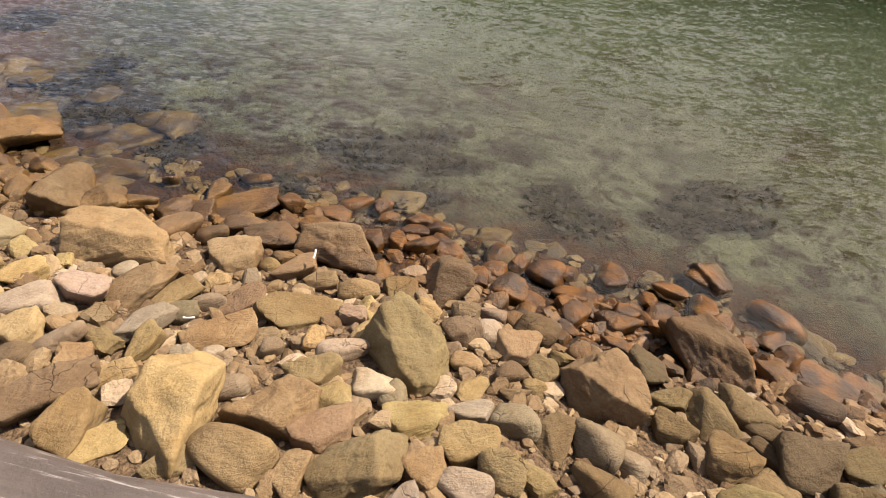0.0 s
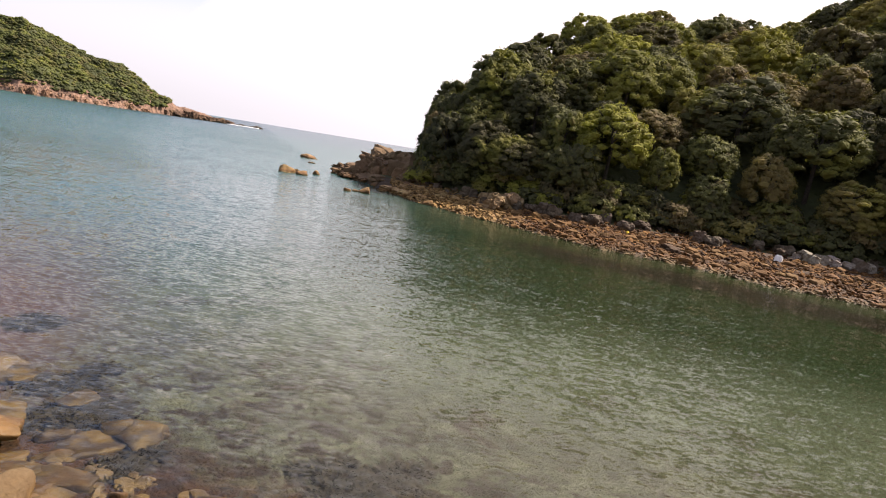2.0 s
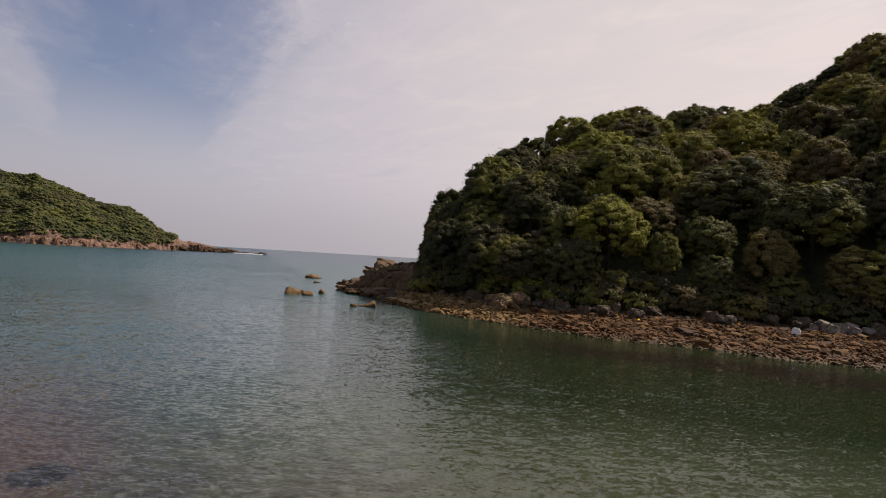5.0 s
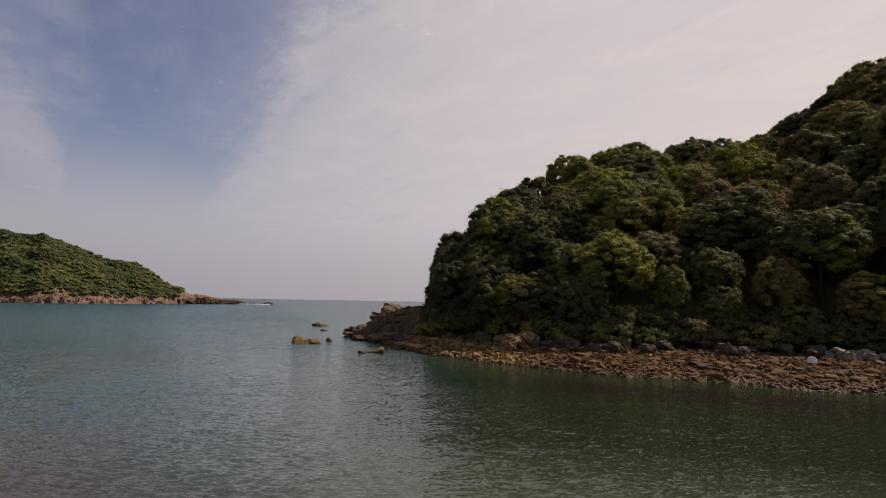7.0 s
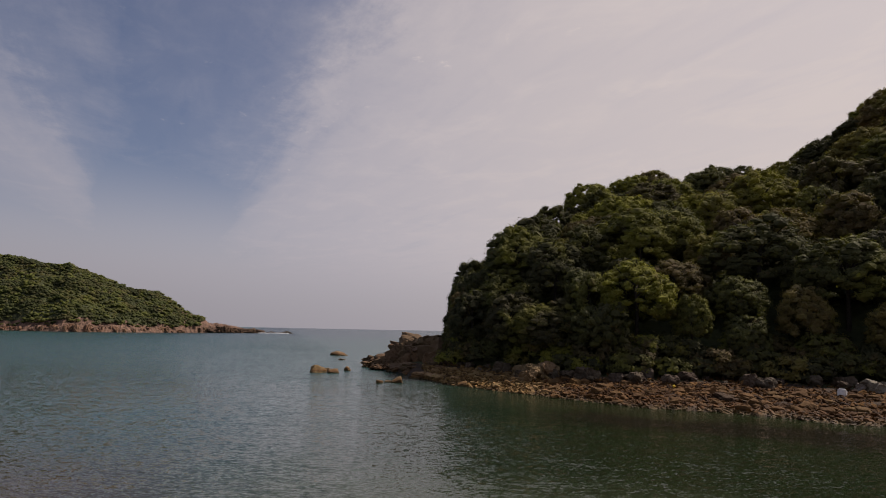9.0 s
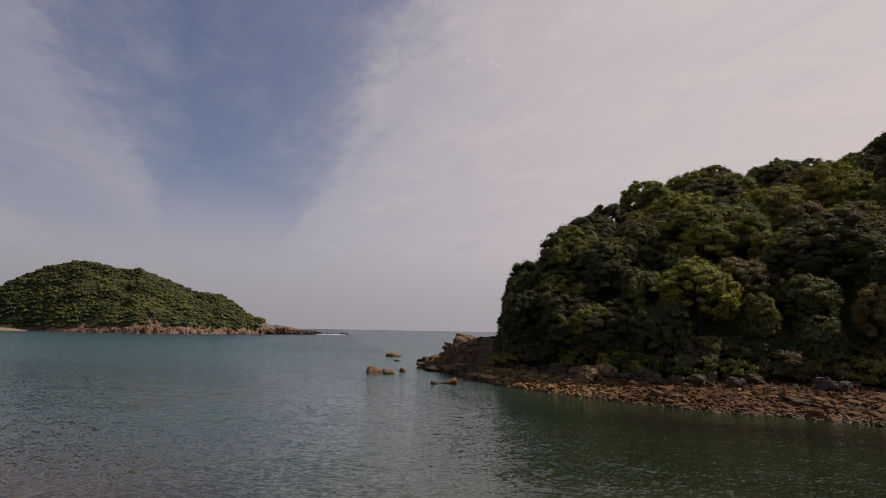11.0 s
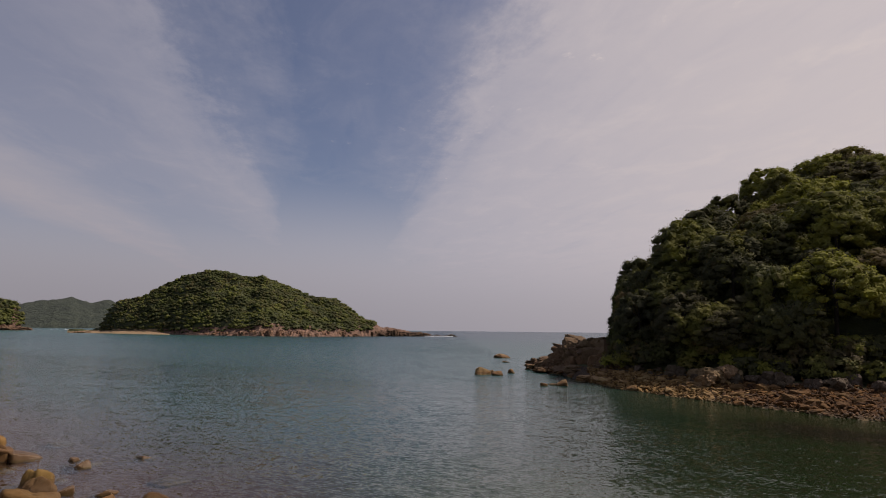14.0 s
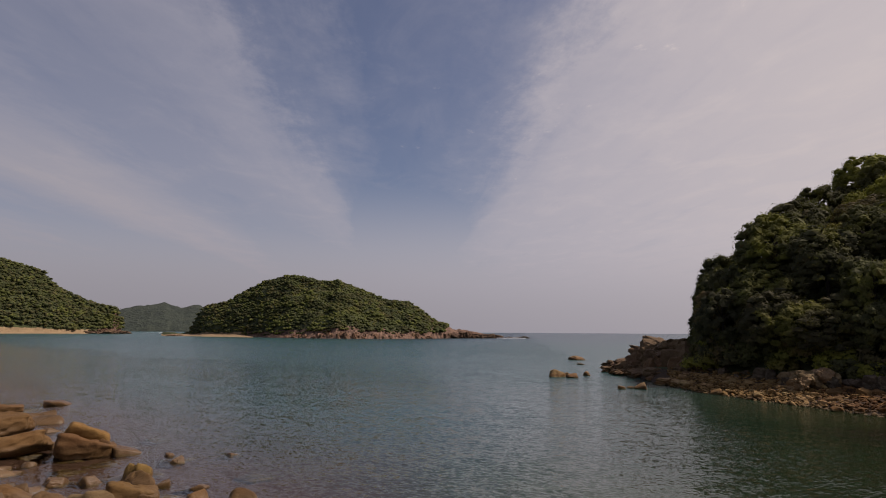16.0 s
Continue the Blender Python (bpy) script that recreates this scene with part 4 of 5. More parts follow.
# ---- trees ----
def crown_shape(seed, wide, tall, boughs, leaves, leaf, core, low=-0.5, bough=(0.11, 0.23), heart_part=0.7):
    """A crown of small leafy boughs heaped on a few broad swellings; each bough is a dark heart in a loose coat of leaves."""
    g = np.random.default_rng(seed)
    verts, faces, base = [], [], 0
    heart, heart_faces = ball(core)
    swell = g.normal(size=(9, 3))
    swell /= np.linalg.norm(swell, axis=1)[:, None]
    swell_by = g.uniform(-0.26, 0.22, 9)
    for k in range(boughs):
        up = 0.98 - (0.98 - low) * (k + g.uniform(0, 0.9)) / boughs
        a = k * 2.39996 + g.uniform(-0.5, 0.5)
        q = math.sqrt(max(1 - up ** 2, 0))
        way = np.array([math.cos(a) * q, math.sin(a) * q, up])
        near = np.exp(9 * (swell @ way - 1))
        reach = (0.86 + float(near @ swell_by) / max(float(near.sum()), 0.3)) * g.uniform(0.82, 1.05)
        size = wide * g.uniform(*bough)
        squash = np.array([1, 1, g.uniform(0.55, 0.8)])
        mid = way * np.array([wide, wide, tall]) * reach
        lump = heart * (1 + 0.3 * waves(heart, 3, 3.0, seed * 97 + k))[:, None]
        verts.append(lump * size * heart_part * squash + mid)
        faces.append(heart_faces + base)
        base += len(heart)
        out = g.normal(size=(leaves, 3)) + way * 0.6
        out[:, 2] = np.abs(out[:, 2]) * 1.1 - 0.45
        out /= np.linalg.norm(out, axis=1)[:, None]
        spot = mid + out * squash * size * g.uniform(0.7, 1.25, (leaves, 1))
        face = out * 0.7 + way * 0.6 + g.normal(size=(leaves, 3)) * 0.3 + np.array([0, 0, 0.3])
        face /= np.linalg.norm(face, axis=1)[:, None]
        side = np.cross(face, g.normal(size=(leaves, 3)))
        side /= np.linalg.norm(side, axis=1)[:, None]
        rise = np.cross(face, side)
        w, h = leaf * g.uniform(0.5, 1.1, (leaves, 1)), leaf * g.uniform(0.7, 1.3, (leaves, 1))
        blade = np.stack([spot - side * w * 0.5, spot + side * w * 0.5 + rise * h * 0.15, spot + rise * h - face * h * 0.2], 1)
        verts.append(blade.reshape(-1, 3))
        faces.append(np.arange(leaves * 3).reshape(-1, 3) + base)
        base += leaves * 3
    return np.vstack(verts), np.vstack(faces)


def tube(a, b, ra, rb, sides=7):
    a, b = np.asarray(a, float), np.asarray(b, float)
    way = (b - a) / np.linalg.norm(b - a)
    side = np.cross(way, (0.3, 0.9, 0.2))
    side /= np.linalg.norm(side)
    rise = np.cross(way, side)
    ring = [math.cos(6.2832 * k / sides) * side + math.sin(6.2832 * k / sides) * rise for k in range(sides)]
    v = [a + r * ra for r in ring] + [b + r * rb for r in ring]
    return np.array(v), np.array([[k, (k + 1) % sides, sides + (k + 1) % sides, sides + k] for k in range(sides)])


scrap(0.41, 4.50, 0.62, 0.08, 70)
scrap(-0.73, 3.74, 0.80, 0.09, -25)


def trunk_shape(seed, height, wide):
    g = np.random.default_rng(seed)
    verts, faces, base = [], [], 0
    bend = np.array([g.uniform(-0.3, 0.3), g.uniform(-0.3, 0.3), height * 0.45])
    top = bend + np.array([g.uniform(-0.3, 0.3), g.uniform(-0.3, 0.3), height * 0.3])
    pieces = [((0, 0, -0.6), bend, 0.20, 0.15), (bend, top, 0.15, 0.09)]
    for k in range(5):
        a = k * 1.26 + g.uniform(0, 1)
        start = bend + (top - bend) * g.uniform(0.0, 0.9)
        pieces.append((start, start + np.array([math.cos(a) * wide * 0.6, math.sin(a) * wide * 0.6, height * 0.22]), 0.08, 0.03))
    for a, b, ra, rb in pieces:
        v, f = tube(a, b, ra, rb)
        verts.append(v)
        faces.append(f + base)
        base += len(v)
    return np.vstack(verts), np.vstack(faces)


def make_tree(seed, height, wide):
    tree = new("tree")
    v, f = trunk_shape(seed, height, wide)
    mesh_object("trunk", v, f, BARK, tree, True)
    v, f = crown_shape(seed, wide * 1.14, height * 0.46, 170, 46, 0.185, 1, -0.6, (0.10, 0.21), 0.8)
    crown = mesh_object("crown", v, f, LEAVES, tree)
    crown.location = (0, 0, height * 0.52)
    return tagged(tree, "dense dark-green broadleaf tree on the islet slope", "tree", "trees of the islet")


grow = random.Random(3)
MODELS = [make_tree(500 + k, 6.2 + 0.3 * k, 2.9 + 0.22 * (k % 4)) for k in range(7)]
trees = []


TOPS = [model.children[1].location.z + max(v.co.z for v in model.children[1].data.vertices) for model in MODELS]


def plant(az, r, size, fit=False):
    """Sets a tree at a bearing and distance, no taller than the skyline there (fit: just as tall)."""
    x, y = math.sin(radians(az)) * r, math.cos(radians(az)) * r
    z = float(islet_z(np.array([az]), np.array([r]))[0])
    k = grow.randrange(7)
    # the crown's rounded top stays under the skyline over its whole width
    most = min((HEIGHT + r * math.tan(radians(float(np.interp(az + math.degrees(o * (3.1 if az > 19 else 2.0) / r), SKY_AZ, SKY_EL)))) - z) / (TOPS[k] * (0.52 + 0.48 * math.sqrt(1 - o * o))) for o in (-0.95, -0.75, -0.5, 0.0, 0.5, 0.75, 0.95))
    size = most * 0.94 if fit else min(size, most * 0.93)
    if size < 0.35:
        return
    wide = max(size, 0.75) * (1.0 if az > 19 else 0.75)
    m = pose(x, y, z, 0, 0, grow.uniform(0, 360)) @ Matrix.Diagonal((wide * grow.uniform(0.9, 1.1), wide * grow.uniform(0.9, 1.1), size, 1))
    if MODELS[k].get("planted"):
        copy_thing(MODELS[k], m)
    else:
        MODELS[k].matrix_basis = m
        MODELS[k]["planted"] = True
    trees.append((x, y))


az = 15.4
while az < 61:
    ridge = float(np.interp(az, ISLET_AZ, ISLET_RIDGE))
    plant(az, ridge + grow.uniform(-0.5, 0.5), 1.0, True)
    az += math.degrees((grow.uniform(1.7, 2.5) if az > 19 else 0.9) / ridge)
for _ in range(14000):
    az = grow.uniform(15.6, 61)
    foot, ridge = (float(np.interp(az, ISLET_AZ, v)) for v in (ISLET_FOOT, ISLET_RIDGE))
    r = grow.uniform(foot + 0.5, ridge - 1)
    x, y = math.sin(radians(az)) * r, math.cos(radians(az)) * r
    gap = 2.0 if az < 18.5 else 3.3 if r < foot + 6 else 4.1
    if all((x - a) ** 2 + (y - b) ** 2 > gap * gap for a, b in trees):
        plant(az, r, grow.uniform(0.8, 1.25) if r > foot + 3 else grow.uniform(0.7, 0.95))
for model in MODELS:
    if "planted" in model:
        del model["planted"]

# undergrowth along the foot of the trees
v, f = crown_shape(777, 1.5, 1.0, 26, 40, 0.2, 1, -0.5, (0.18, 0.34))
shrub = mesh_object("shrub", v, f, LEAVES)
tagged(shrub, "low dark-green shrub under the trees", "shrub", "undergrowth of the islet")
for k in range(70):
    az = 16.2 + k * 0.66 + grow.uniform(-0.3, 0.3)
    r = float(np.interp(az, ISLET_AZ, ISLET_FOOT)) + grow.uniform(-0.3, 2.2)
    z = float(islet_z(np.array([az]), np.array([r]))[0])
    m = pose(math.sin(radians(az)) * r, math.cos(radians(az)) * r, z + 0.7, 0, 0, grow.uniform(0, 360))
    if k == 0:
        shrub.matrix_basis = m
    else:
        copy_thing(shrub, m @ Matrix.Diagonal((*[grow.uniform(0.7, 1.35)] * 3, 1)))

for az, deep, up in ((15.9, 0.6, 0.5), (16.4, 1.2, 1.2), (16.9, 1.0, 1.6), (17.4, 1.6, 2.0), (16.6, 2.6, 2.4), (17.2, 3.2, 3.0), (18.0, 1.4, 1.6), (18.6, 1.8, 1.8)):
    r = float(np.interp(az, ISLET_AZ, ISLET_FOOT)) + deep
    z = float(islet_z(np.array([az]), np.array([r]))[0])
    copy_thing(shrub, pose(*at(az, r), z + 0.5 * up, 0, 0, grow.uniform(0, 360)) @ Matrix.Diagonal((1.2, 1.2, 0.8 + 0.5 * up, 1)))

# ---- the islet ----
bearing = np.linspace(6.0, 80, 150)
span = np.array([np.concatenate([np.linspace(np.interp(a, ISLET_AZ, ISLET_WATER) - 6, np.interp(a, ISLET_AZ, ISLET_FOOT), 18), np.linspace(np.interp(a, ISLET_AZ, ISLET_FOOT) + 1, np.interp(a, ISLET_AZ, ISLET_RIDGE), 22), np.interp(a, ISLET_AZ, ISLET_RIDGE) + np.array([4, 10, 20, 40, 70])]) for a in bearing])
islet_ground = tagged(polar("islet_ground", bearing, span, lambda a, r: islet_z(a, r) + 0.12 * waves(np.stack([a * 0.9, r], 1), 5, 1.1, 8), UNDERWOOD), "dark leafy undergrowth on the slope of a steep wooded islet", "hillside", kind="structure")
islet_ground.data.materials.append(BEACHGRIT)
for face in islet_ground.data.polygons:
    face.material_index = 1 if face.index % (span.shape[1] - 1) < 15 else 0


ROUGH = [rock_shape(600 + k, "AKFC"[k % 4], 4) for k in range(10)] + [rock_shape(620 + k, "AKFA"[k % 4], 3) for k in range(10)] + [rock_shape(640 + k, "J", 5) for k in range(4)] + [rock_shape(650 + k, "J", 4) for k in range(4)]
ROUGH_MESH = []
for v, f in ROUGH:
    me = bpy.data.meshes.new("rock")
    me.from_pydata(v.tolist(), [], f.tolist())
    me.materials.append(CRAG)
    me.polygons.foreach_set("use_smooth", [False] * len(me.polygons))
    ROUGH_MESH.append(me)


def shore_rock(az, r, z, w, d, h, label, colour, group="rocks of the islet beach", name="rock", lean=14):
    x, y = at(az, r)
    craggy = name in ("crag", "outcrop", "boulder", "ledge")
    which = (grow.randrange(5) * 2 + 1 if craggy else grow.randrange(10)) + (10 if max(w, d) < 1.4 else 0)
    if name == "reef":
        which = (1, 5, 9)[which % 3] + (10 if max(w, d) < 1.4 else 0)
    elif craggy:
        which = grow.choice((3, 7, 20, 21, 22, 23)) if name == "crag" and r < 100 else 20 + which % 4 if max(w, d) > 2.3 and r < 100 else 24 + which % 4
    ob = new(name, ROUGH_MESH[which])
    ob.location, ob.scale = (x, y, z), (w, d, h)
    ob.rotation_euler = (radians(grow.uniform(-lean, lean)), radians(grow.uniform(-lean, lean)), radians(-az + grow.uniform(-35, 35)))
    shade = grow.uniform(0.8, 1.2)
    ob.color = (*(c * shade * grow.uniform(0.96, 1.04) for c in colour), 1)
    return tagged(ob, label, "rock", group)


# headland of bare rock at the islet's seaward tip
for az, r, w, h in ((8.7, 76, 3.0, 1.8), (9.6, 75, 3.4, 2.5), (10.6, 73, 3.8, 3.4), (11.7, 72, 4.0, 4.4), (12.8, 70, 4.6, 6.0), (14.0, 69, 5.0, 6.2), (15.2, 67, 5.0, 6.6), (16.6, 64, 4.6, 5.6), (10.0, 73.5, 3.6, 2.6), (11.2, 72.5, 4.0, 3.6), (12.2, 71, 4.4, 4.8), (13.4, 69.5, 4.8, 5.4), (9.2, 71, 2.6, 1.0), (11.0, 68, 3.0, 1.6), (12.8, 65, 3.4, 2.2), (14.6, 62, 3.4, 2.4)):
    shore_rock(az, r, h * 0.14, w * 1.35, w * 1.3, h * 0.95, "dark brown craggy rock of the islet's bare tip", (0.135, 0.092, 0.055), "crags of the islet tip", "crag")
    for _ in range(4):
        q = grow.uniform(0.28, 0.6)
        shore_rock(az + grow.uniform(-0.9, 0.9), r - w * 0.5 - grow.uniform(0, 1), h * q * 0.3, w * q * 1.3, w * q * 1.2, h * q, "dark brown craggy rock of the islet's bare tip", (0.15, 0.10, 0.058), "crags of the islet tip", "crag")

# grey outcrops along the foot of the trees
for k in range(84):
    az = 16.0 + grow.uniform(0.0, 40.0)
    r = float(np.interp(az, ISLET_AZ, ISLET_FOOT)) - grow.uniform(-0.8, 4.2)
    w = 0.4 + 1.2 * grow.random() ** 2
    shore_rock(az, r, 1.1 + grow.uniform(-0.1, 0.3), w, w * 0.9, w * grow.uniform(0.6, 1.1), "grey weathered outcrop at the foot of the trees", (0.108, 0.088, 0.066), "outcrops under the trees", "outcrop")
for az, r, w, h in ((24.6, 50.0, 2.0, 2.0), (23.6, 49.6, 2.2, 1.6), (22.6, 51, 2.2, 1.5), (25.3, 50.6, 1.6, 1.5), (23.0, 48.8, 1.5, 1.0)):
    shore_rock(az, r, 0.85 + h * 0.2, w, w, h, "tall tan jointed boulder above the rubble beach", (0.22, 0.158, 0.09), "outcrops under the trees", "boulder")
for az, r, w, h in ((49.6, 50.5, 1.0, 0.9), (50.4, 50.2, 1.4, 1.3), (51.3, 50.6, 1.2, 1.2), (52.2, 51, 1.5, 1.2), (53.3, 51.2, 1.2, 1.0), (54.3, 51.5, 1.6, 1.2)):
    shore_rock(az, r, 0.9 + h * 0.2, w, w, h, "pale grey jagged outcrop at the top of the beach", (0.20, 0.185, 0.155), "outcrops under the trees", "outcrop")
shore_rock(40.3, 43.6, 0.3, 2.3, 1.6, 1.0, "dark wet block at the edge of the islet beach", (0.06, 0.04, 0.026), name="boulder")
for az, r, w in ((13.0, 58.0, 2.2), (13.9, 56.6, 1.7), (14.6, 55.5, 2.0), (16.2, 53.5, 1.6)):
    shore_rock(az, r, 0.22, w, w * 0.8, 0.8, "flat tan ledge at the end of the islet beach", (0.34, 0.24, 0.125), name="ledge", lean=5)

# loose rocks on the islet's beach
for k in range(150):
    az = grow.uniform(13.5, 57)
    water, foot = (float(np.interp(az, ISLET_AZ, v)) for v in (ISLET_WATER, ISLET_FOOT))
    r = water + (foot - water) * grow.uniform(-0.12, 0.62)
    w = grow.uniform(0.45, 1.0)
    z = float(islet_z(np.array([az]), np.array([r]))[0])
    shore_rock(az, r, z + 0.05, w, w * grow.uniform(0.6, 1.0), w * grow.uniform(0.4, 0.75), "rusty tan broken rock on the islet beach", (0.25, 0.172, 0.08) if az < 25 else (0.115, 0.066, 0.026))
CHIPS = [rock_shape(380 + k, "AAAF"[k % 4], 1) for k in range(6)]
moves = []
for k in range(11000):
    az = rng.uniform(13, 59)
    water, foot = (float(np.interp(az, ISLET_AZ, v)) for v in (ISLET_WATER, ISLET_FOOT))
    r = water + (foot - water) * (rng.uniform(-0.1, 0.7) if k % 12 else rng.uniform(0.6, 1.0))
    w = rng.uniform(0.22, 0.48) if k < 1600 else rng.uniform(0.12, 0.36)
    x, y = at(az, r)
    moves.append((int(rng.integers(8)) if k < 1600 else 8 + int(rng.integers(6)), (x, y, float(islet_z(np.array([az]), np.array([r]))[0]) + w * 0.12), (w * rng.uniform(1.0, 1.45), w * rng.uniform(0.5, 1.0), w * rng.uniform(0.28, 0.72)), rng.uniform(0, 6.3), rng.uniform(-0.7, 0.7)))
tip = [m for m in moves if math.degrees(math.atan2(m[1][0], m[1][1])) < 23.0 + 4.0 * (m[3] / 6.3)]
far_end = {id(m) for m in tip}
tagged(join("beach_rubble", PEBBLES + CHIPS, [m for m in moves if id(m) not in far_end], RUBBLE, False), "rust-brown broken rubble covering the islet beach", "rubble", kind="stuff")
tagged(join("beach_rubble", PEBBLES + CHIPS, tip, TANRUBBLE, False), "golden tan rubble at the seaward end of the beach", "rubble", kind="stuff")

# rocks awash off the tip
for az, r, w, h in ((3.1, 64.5, 1.8, 1.15), (4.55, 63.7, 1.1, 0.8), (4.2, 66, 0.8, 0.7), (6.0, 67.3, 0.9, 0.75), (5.2, 105, 2.7, 1.1), (5.4, 90, 1.0, 0.4), (8.9, 52.3, 0.6, 0.5), (9.8, 53.2, 0.7, 0.45), (10.7, 52.9, 0.95, 0.85), (7.4, 83, 1.0, 0.3)):
    shore_rock(az, r, -h * 0.05, w * 1.1, w * 0.9, h * 1.15, "brown rock awash off the islet tip", (0.20, 0.132, 0.068), "rocks awash", "reef", lean=26)


def rounded_block(name, size, edge, mat, label, category, place, turn):
    bm = bmesh.new()
    bmesh.ops.create_cube(bm, size=1.0, matrix=Matrix.Diagonal((*size, 1)))
    bmesh.ops.bevel(bm, geom=bm.edges[:], offset=edge, segments=3, affect="EDGES")
    me = bpy.data.meshes.new(name)
    bm.to_mesh(me)
    bm.free()
    me.materials.append(mat)
    ob = new(name, me)
    ob.location, ob.rotation_euler = place, turn
    return tagged(ob, label, category)


x, y = at(48.4, 47.6)
rounded_block("fishing_float", (0.55, 0.5, 0.62), 0.09, FLOAT, "white plastic foam float stranded on the rubble", "float", (x, y, 1.0), (0.1, 0.25, 0.6))
x, y = at(35.9, 45.6)
rounded_block("buoy", (0.3, 0.22, 0.2), 0.08, BUOY, "small yellow plastic buoy among the rocks", "buoy", (x, y, 1.02), (0.1, 0.1, 0.3))

# ---- far shores ----
FAR_CROWNS = [crown_shape(900 + k, 1.7 + 0.14 * k, 1.1, 6, 13, 0.4, 1, 0.0, (0.36, 0.6), 0.9) for k in range(6)] + [crown_shape(920 + k, 1.8 + 0.15 * k, 1.1, 5, 10, 0.48, 1, 0.0, (0.4, 0.62), 0.9) for k in range(6)]


def woods(name, spots, mat, label):
    """Distant forest in one mesh: spots are x, y, z, size."""
    moves = [(grow.randrange(6) + (6 if math.hypot(x, y) > 650 else 0), (x, y, z), (s, s, s), grow.uniform(0, 6.28), 0.0) for x, y, z, s in spots]
    return tagged(join(name, FAR_CROWNS, moves, mat, True), label, "forest", kind="stuff")


def hill(name, az, water, ridge, sky, cliff, tree, label, wood_label, gap, size, sandy, bare, behind=120.0):
    """A wooded island by bearing: waterline distance, ridge distance, skyline elevation, height of bare rock at its foot; all rock past the bearing bare."""
    a0, a1 = az[0], az[-1]

    def height(a, r):
        w, g = np.interp(a, az, water), np.interp(a, az, ridge)
        top = np.maximum(HEIGHT + g * np.tan(np.radians(np.interp(a, az, sky))) - tree, 0.5)
        c = np.minimum(np.interp(a, az, cliff) * 0.8 * (1 + 0.45 * waves(np.stack([a, a], 1), 6, 1.6, 17)), top)
        u = np.clip((r - w) / (g - w), -1, 1)
        z = np.where(u < 0.08, c * u / 0.08, c + (top - c) * np.clip((u - 0.08) / 0.92, 0, 1) ** 0.75)
        z = z + 2.6 * waves(np.stack([np.radians(a) * g, r], 1), 5, 6.28 / (tree * 40), 21) * np.clip(u * 3 - 0.4, 0, 1) * np.clip((1.05 - u) * 5, 0.15, 1)
        z = np.where(u < 0, u * 60, z)
        return z - np.clip(r - g, 0, 900) * 0.3

    bearings = np.linspace(a0, a1, 170)
    spread = np.array([np.concatenate([np.linspace(np.interp(a, az, water) - 8, np.interp(a, az, water) + 0.1 * (np.interp(a, az, ridge) - np.interp(a, az, water)), 12), np.linspace(np.interp(a, az, water) + 0.12 * (np.interp(a, az, ridge) - np.interp(a, az, water)), np.interp(a, az, ridge), 18), np.interp(a, az, ridge) + behind * np.array([0.15, 0.4, 1.0])]) for a in bearings])
    crag = polar(name, bearings, spread, lambda a, r: height(a, r) + np.where(r > np.interp(a, az, water) - 2, 0.9 * np.abs(waves(np.stack([a * 6, r * 0.5], 1), 6, 1.0, 9)) + 0.8 * np.abs(waves(np.stack([a * 22, r * 1.3], 1), 6, 1.0, 19)), 0), CLIFF, False)
    crag.data.materials.append(UNDERWOOD)
    crag.data.materials.append(SAND)
    wide = spread.shape[1] - 1
    for face in crag.data.polygons:
        column, a = face.index % wide, bearings[face.index // wide]
        face.material_index = 1 if column >= 11 and a < bare else 2 if a < sandy and column < 11 else 0
    tagged(crag, label, "island", kind="structure")
    spots, cells = [], {}
    for _ in range(45000):
        a = grow.uniform(a0, a1)
        w, g = float(np.interp(a, az, water)), float(np.interp(a, az, ridge))
        r = w + (g - w) * grow.uniform(0.12 if a < sandy else 0.08 if grow.random() < 0.3 else 0.14, 1.06)
        if HEIGHT + g * math.tan(radians(float(np.interp(a, az, sky)))) < float(np.interp(a, az, cliff)) + 3.4:
            continue
        x, y = at(a, r)
        i, j = int(x // gap), int(y // gap)
        if any((x - p) ** 2 + (y - q) ** 2 < gap * gap for u in (-1, 0, 1) for v in (-1, 0, 1) for p, q in cells.get((i + u, j + v), ())):
            continue
        cells.setdefault((i, j), []).append((x, y))
        spots.append((x, y, float(height(np.array([a]), np.array([r]))[0]) + tree * 0.35 + size * grow.uniform(-0.6, -0.2), size * grow.uniform(0.45, 1.0) ** 0.5 * grow.choice((0.7, 0.9, 1.1, 1.5))))
    woods(name + "_forest", spots, WOODS, wood_label)


hill("far_island", (-32.8, -30.5, -30.2, -29.4, -27.4, -25.8, -23.8, -22.3, -20.8, -19.2, -17.6, -15.4, -13.2, -11, -9.7, -8, -6.7, -5, -3.4, -2.1),
     (545, 524, 520, 500, 470, 450, 420, 405, 395, 385, 375, 378, 382, 392, 402, 415, 430, 445, 455, 462),
     (560, 546, 540, 530, 515, 510, 500, 490, 480, 470, 462, 455, 450, 448, 446, 445, 446, 455, 462, 468),
     (-0.45, -0.28, 0.9, 2.2, 2.7, 3.9, 4.8, 5.2, 5.1, 4.7, 4.8, 4.0, 3.1, 2.9, 2.1, 0.8, 0.3, 0.15, -0.2, -0.5),
     (0.8, 0.9, 1.0, 1.2, 1.2, 1.2, 1.4, 2.4, 3.6, 4.5, 5.5, 5, 4.5, 4, 4, 6, 5, 5, 3, 1.5), 1.0,
     "reddish rocky foot and slopes of a wooded island", "dense green forest covering the far island", 1.55, 0.98, -26.0, -9.2)
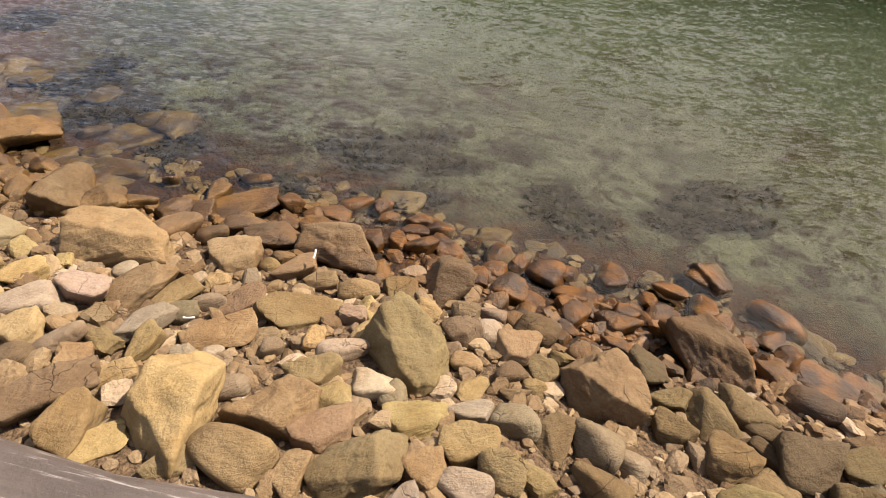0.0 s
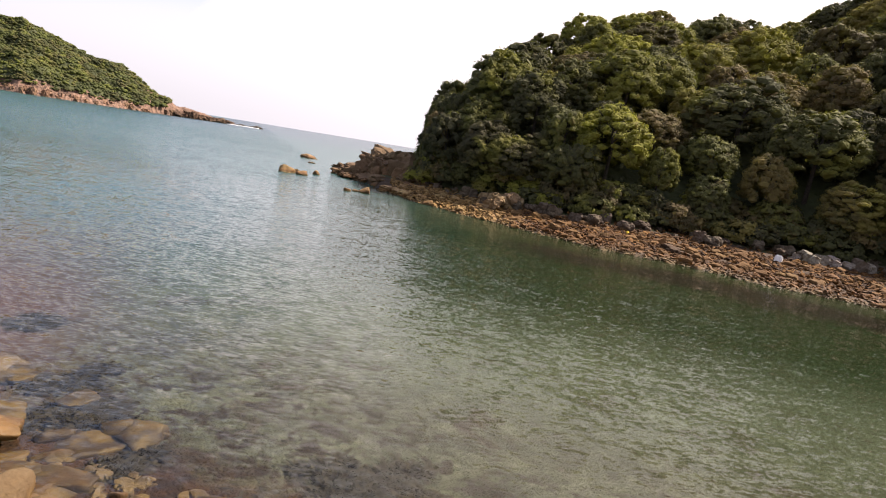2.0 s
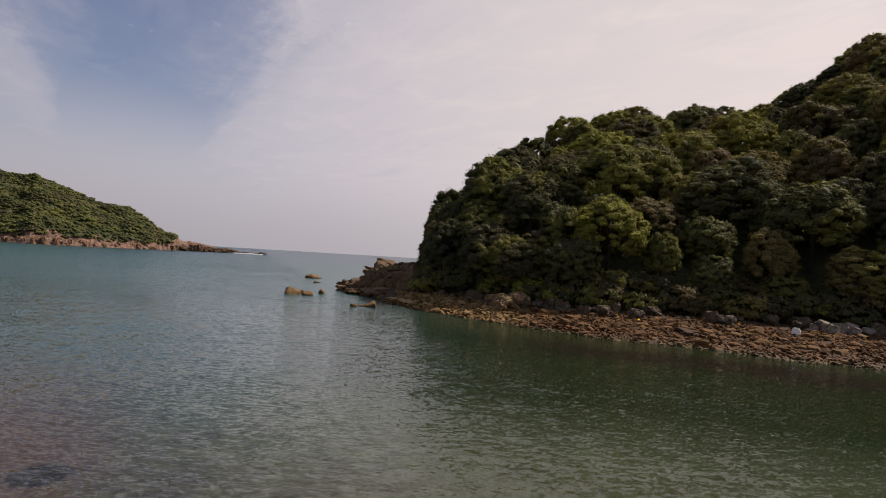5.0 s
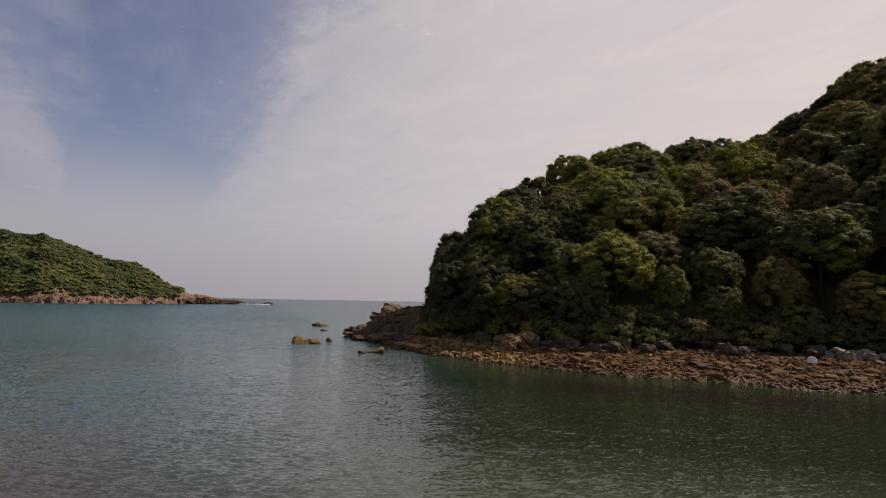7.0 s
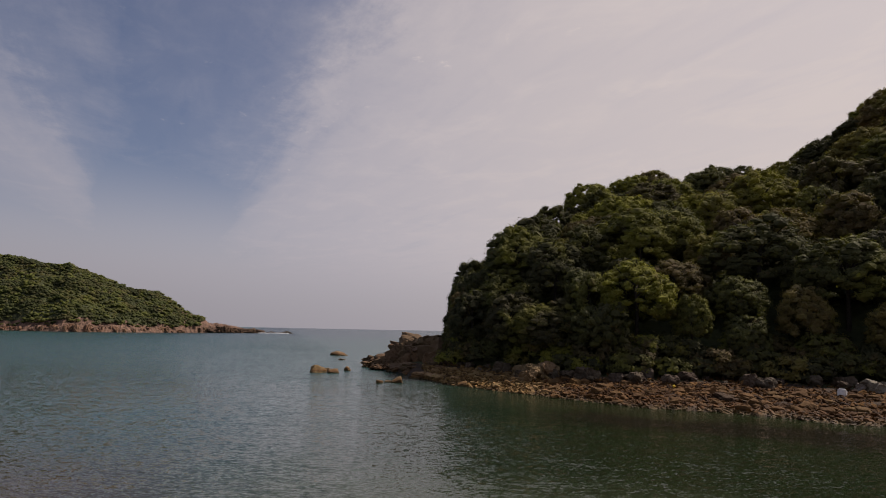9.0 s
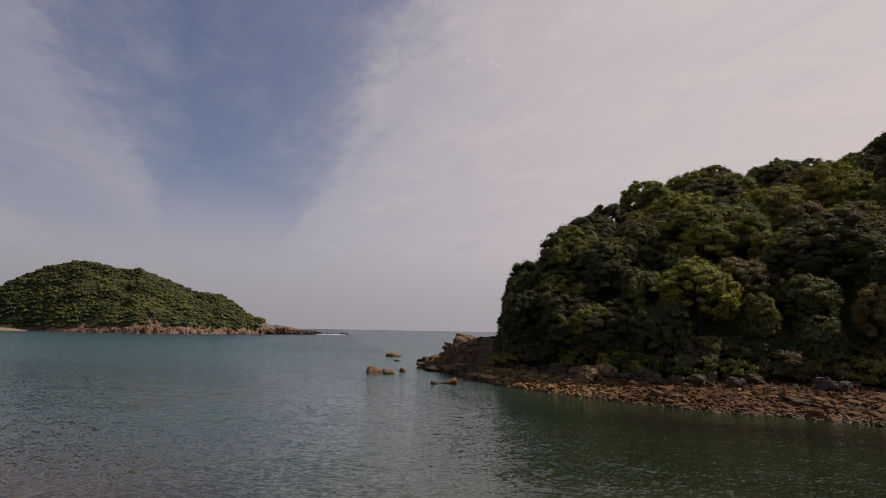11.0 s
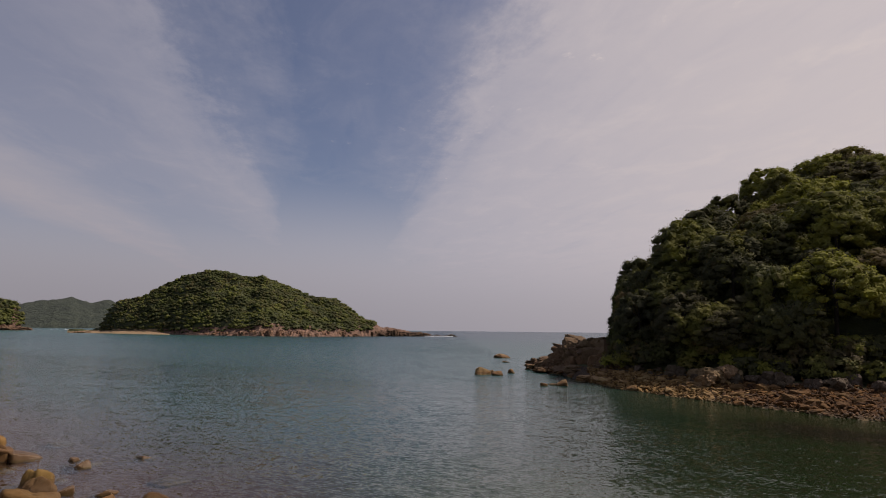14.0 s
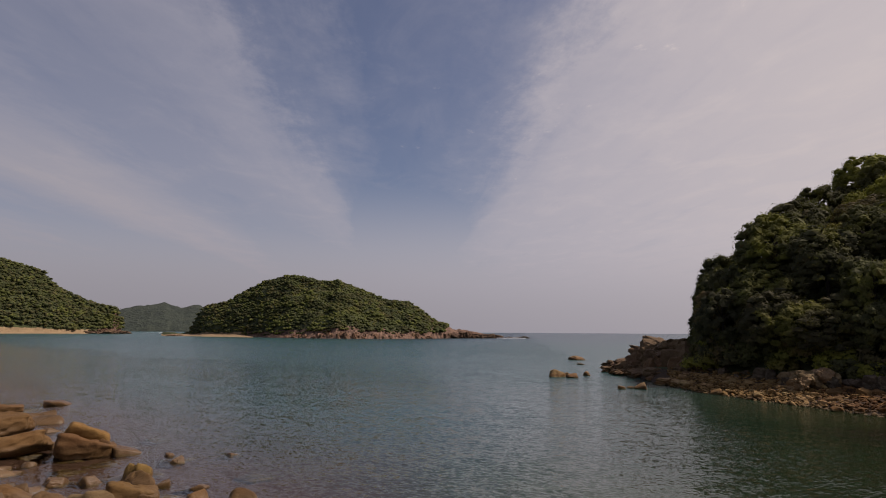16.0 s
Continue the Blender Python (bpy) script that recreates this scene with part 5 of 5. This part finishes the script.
hill("headland", (-54, -50, -44.7, -43.2, -41.8, -40.4, -38.7, -37.1, -36.4, -35.9),
     (760, 780, 790, 795, 800, 805, 812, 820, 828, 835),
     (900, 900, 900, 898, 895, 890, 880, 870, 860, 850),
     (6.0, 6.2, 5.5, 5.2, 4.6, 3.3, 2.5, 2.0, 1.8, 0.7),
     (2, 2, 2, 2, 2, 2, 2, 4, 7, 4), 1.6,
     "sandy foot and slopes of a wooded headland", "dense green forest covering the headland", 2.9, 1.85, -38.2, -36.6)

# low sand beach along the far island's near end
bearing = np.linspace(-32.6, -25.2, 60)
spread = np.array([np.interp(a, (-32.8, -30.5, -29.4, -27.4, -25.8, -25.0), (545, 524, 500, 470, 450, 440)) + np.array([-16, -12, -8, -5, -2, 1, 4]) for a in bearing])
tagged(polar("sand_beach", bearing, spread, lambda a, r: np.clip((r - np.interp(a, (-32.8, -30.5, -29.4, -27.4, -25.8, -25.0), (545, 524, 500, 470, 450, 440)) + 15) / 13, -0.2, 1) * 1.7 * np.interp(a, (-32.6, -31.5, -26.6, -25.2), (0.25, 1, 1, 0.3)) + 0.12 * waves(np.stack([a * 4, r * 0.4], 1), 4, 1.0, 31), SAND), "strip of pale tan sand below the far island's trees", "beach", kind="structure")

# distant hills across the water
bearing = np.linspace(-60, -28.5, 120)
dist = np.tile(np.array([2200.0, 2230, 2300, 2400, 2500, 2600, 2800]), (120, 1))


def ridge_z(a, r):
    top = np.interp(a, (-60, -42, -36.3, -34.5, -33.4, -32.8, -31.8, -31.2, -30, -28.5), (2.0, 1.2, 1.7, 2.1, 2.25, 2.4, 2.1, 2.0, 2.3, 1.4))
    u = np.clip((r - 2200) / 300, 0, 1)
    return -3 + (HEIGHT + 3 + 2500 * np.tan(np.radians(top))) * u ** 0.8 + 5 * waves(np.stack([a * 5, r * 0.04], 1), 5, 1.0, 5) * (u > 0) - np.clip(r - 2500, 0, 400) * 0.1


tagged(polar("distant_hills", bearing, dist, ridge_z, HAZEHILL), "low hazy wooded hills across the water", "hills", kind="structure")

# jagged rocks running out from the far island's point, with surf on the outermost
for k in range(22):
    az = -8.6 + k * 0.32 + grow.uniform(-0.1, 0.1)
    r = float(np.interp(az, (-8.6, -2.1), (418, 462))) + grow.uniform(-2, 4)
    h = float(np.interp(az, (-8.6, -6.5, -5, -3.2, -1.8), (7, 6.5, 6.5, 4.5, 2.6))) * grow.uniform(0.6, 1.1)
    w = grow.uniform(4, 9)
    shore_rock(az, r, h * 0.2, w, w, h, "reddish jagged rock at the far island's point", (0.10, 0.066, 0.044), "rocks of the far point", "crag")
for az, w, h in ((-0.9, 7, 1.6), (-0.2, 9, 1.9), (0.4, 7, 2.2), (-1.4, 4, 1.2)):
    shore_rock(az, 470, h * 0.1, w, 4, h, "dark reef rock awash beyond the point", (0.05, 0.04, 0.03), "rocks of the far point", "reef")


def surf(az, r, w, seed):
    """A ragged low streak of white water."""
    g = np.random.default_rng(seed)
    shapes, x0, y0 = [ball(2)], *at(az, r)
    side = np.array([math.cos(radians(az)), -math.sin(radians(az)), 0])
    moves = [(0, np.array([x0, y0, 0.0]) + side * g.normal() * w * 0.35 + g.normal(size=3) * (0.3, 1.0, 0), np.array([1.6, 0.9, 0.45]) * g.uniform(0.35, 1.0), g.uniform(0, 6), 0.0) for _ in range(26)]
    return tagged(join("surf", shapes, moves, FOAM), "white surf breaking over low rocks", "surf", "surf", "stuff")


surf(-1.9, 461, 9, 1)
surf(-0.5, 466, 10, 2)
surf(-32.6, 1150, 26, 3)
for k in range(26):
    az = -38.4 + k * 0.12
    h = float(np.interp(az, (-38.4, -37, -36, -35.2), (5, 9, 6, 2))) * grow.uniform(0.5, 1.0)
    w = grow.uniform(6, 12)
    shore_rock(az, 818 + grow.uniform(-4, 8), h * 0.2, w, w, h, "reddish broken rock at the tip of the headland", (0.12, 0.078, 0.052), "rocks of the headland", "crag")
for k in range(9):
    az = -32.2 + k * 0.3
    w = grow.uniform(3, 7)
    shore_rock(az, 520 + grow.uniform(-3, 3), 0.3, w, w * 0.7, grow.uniform(1.2, 3.0), "brown rock on the sandy spit of the far island", (0.18, 0.125, 0.08), "rocks of the sandy spit")
for k in range(130):
    az = -24.5 + k * 0.123 + grow.uniform(-0.1, 0.1)
    r = float(np.interp(az, (-25.8, -22.3, -19.2, -17.6, -13.2, -9.7, -8), (450, 405, 385, 375, 382, 402, 415))) + grow.uniform(-1, 6)
    w, h = grow.uniform(1.2, 4.0), float(np.interp(az, (-24.5, -20, -17, -13, -8.5), (1.6, 3.6, 5.6, 4.2, 5.0))) * grow.uniform(0.3, 1.1)
    shore_rock(az, r, h * 0.25, w, w, h, "reddish-brown rock at the foot of the far island", (0.21, 0.130, 0.086), "rocks of the far island's foot", "crag")
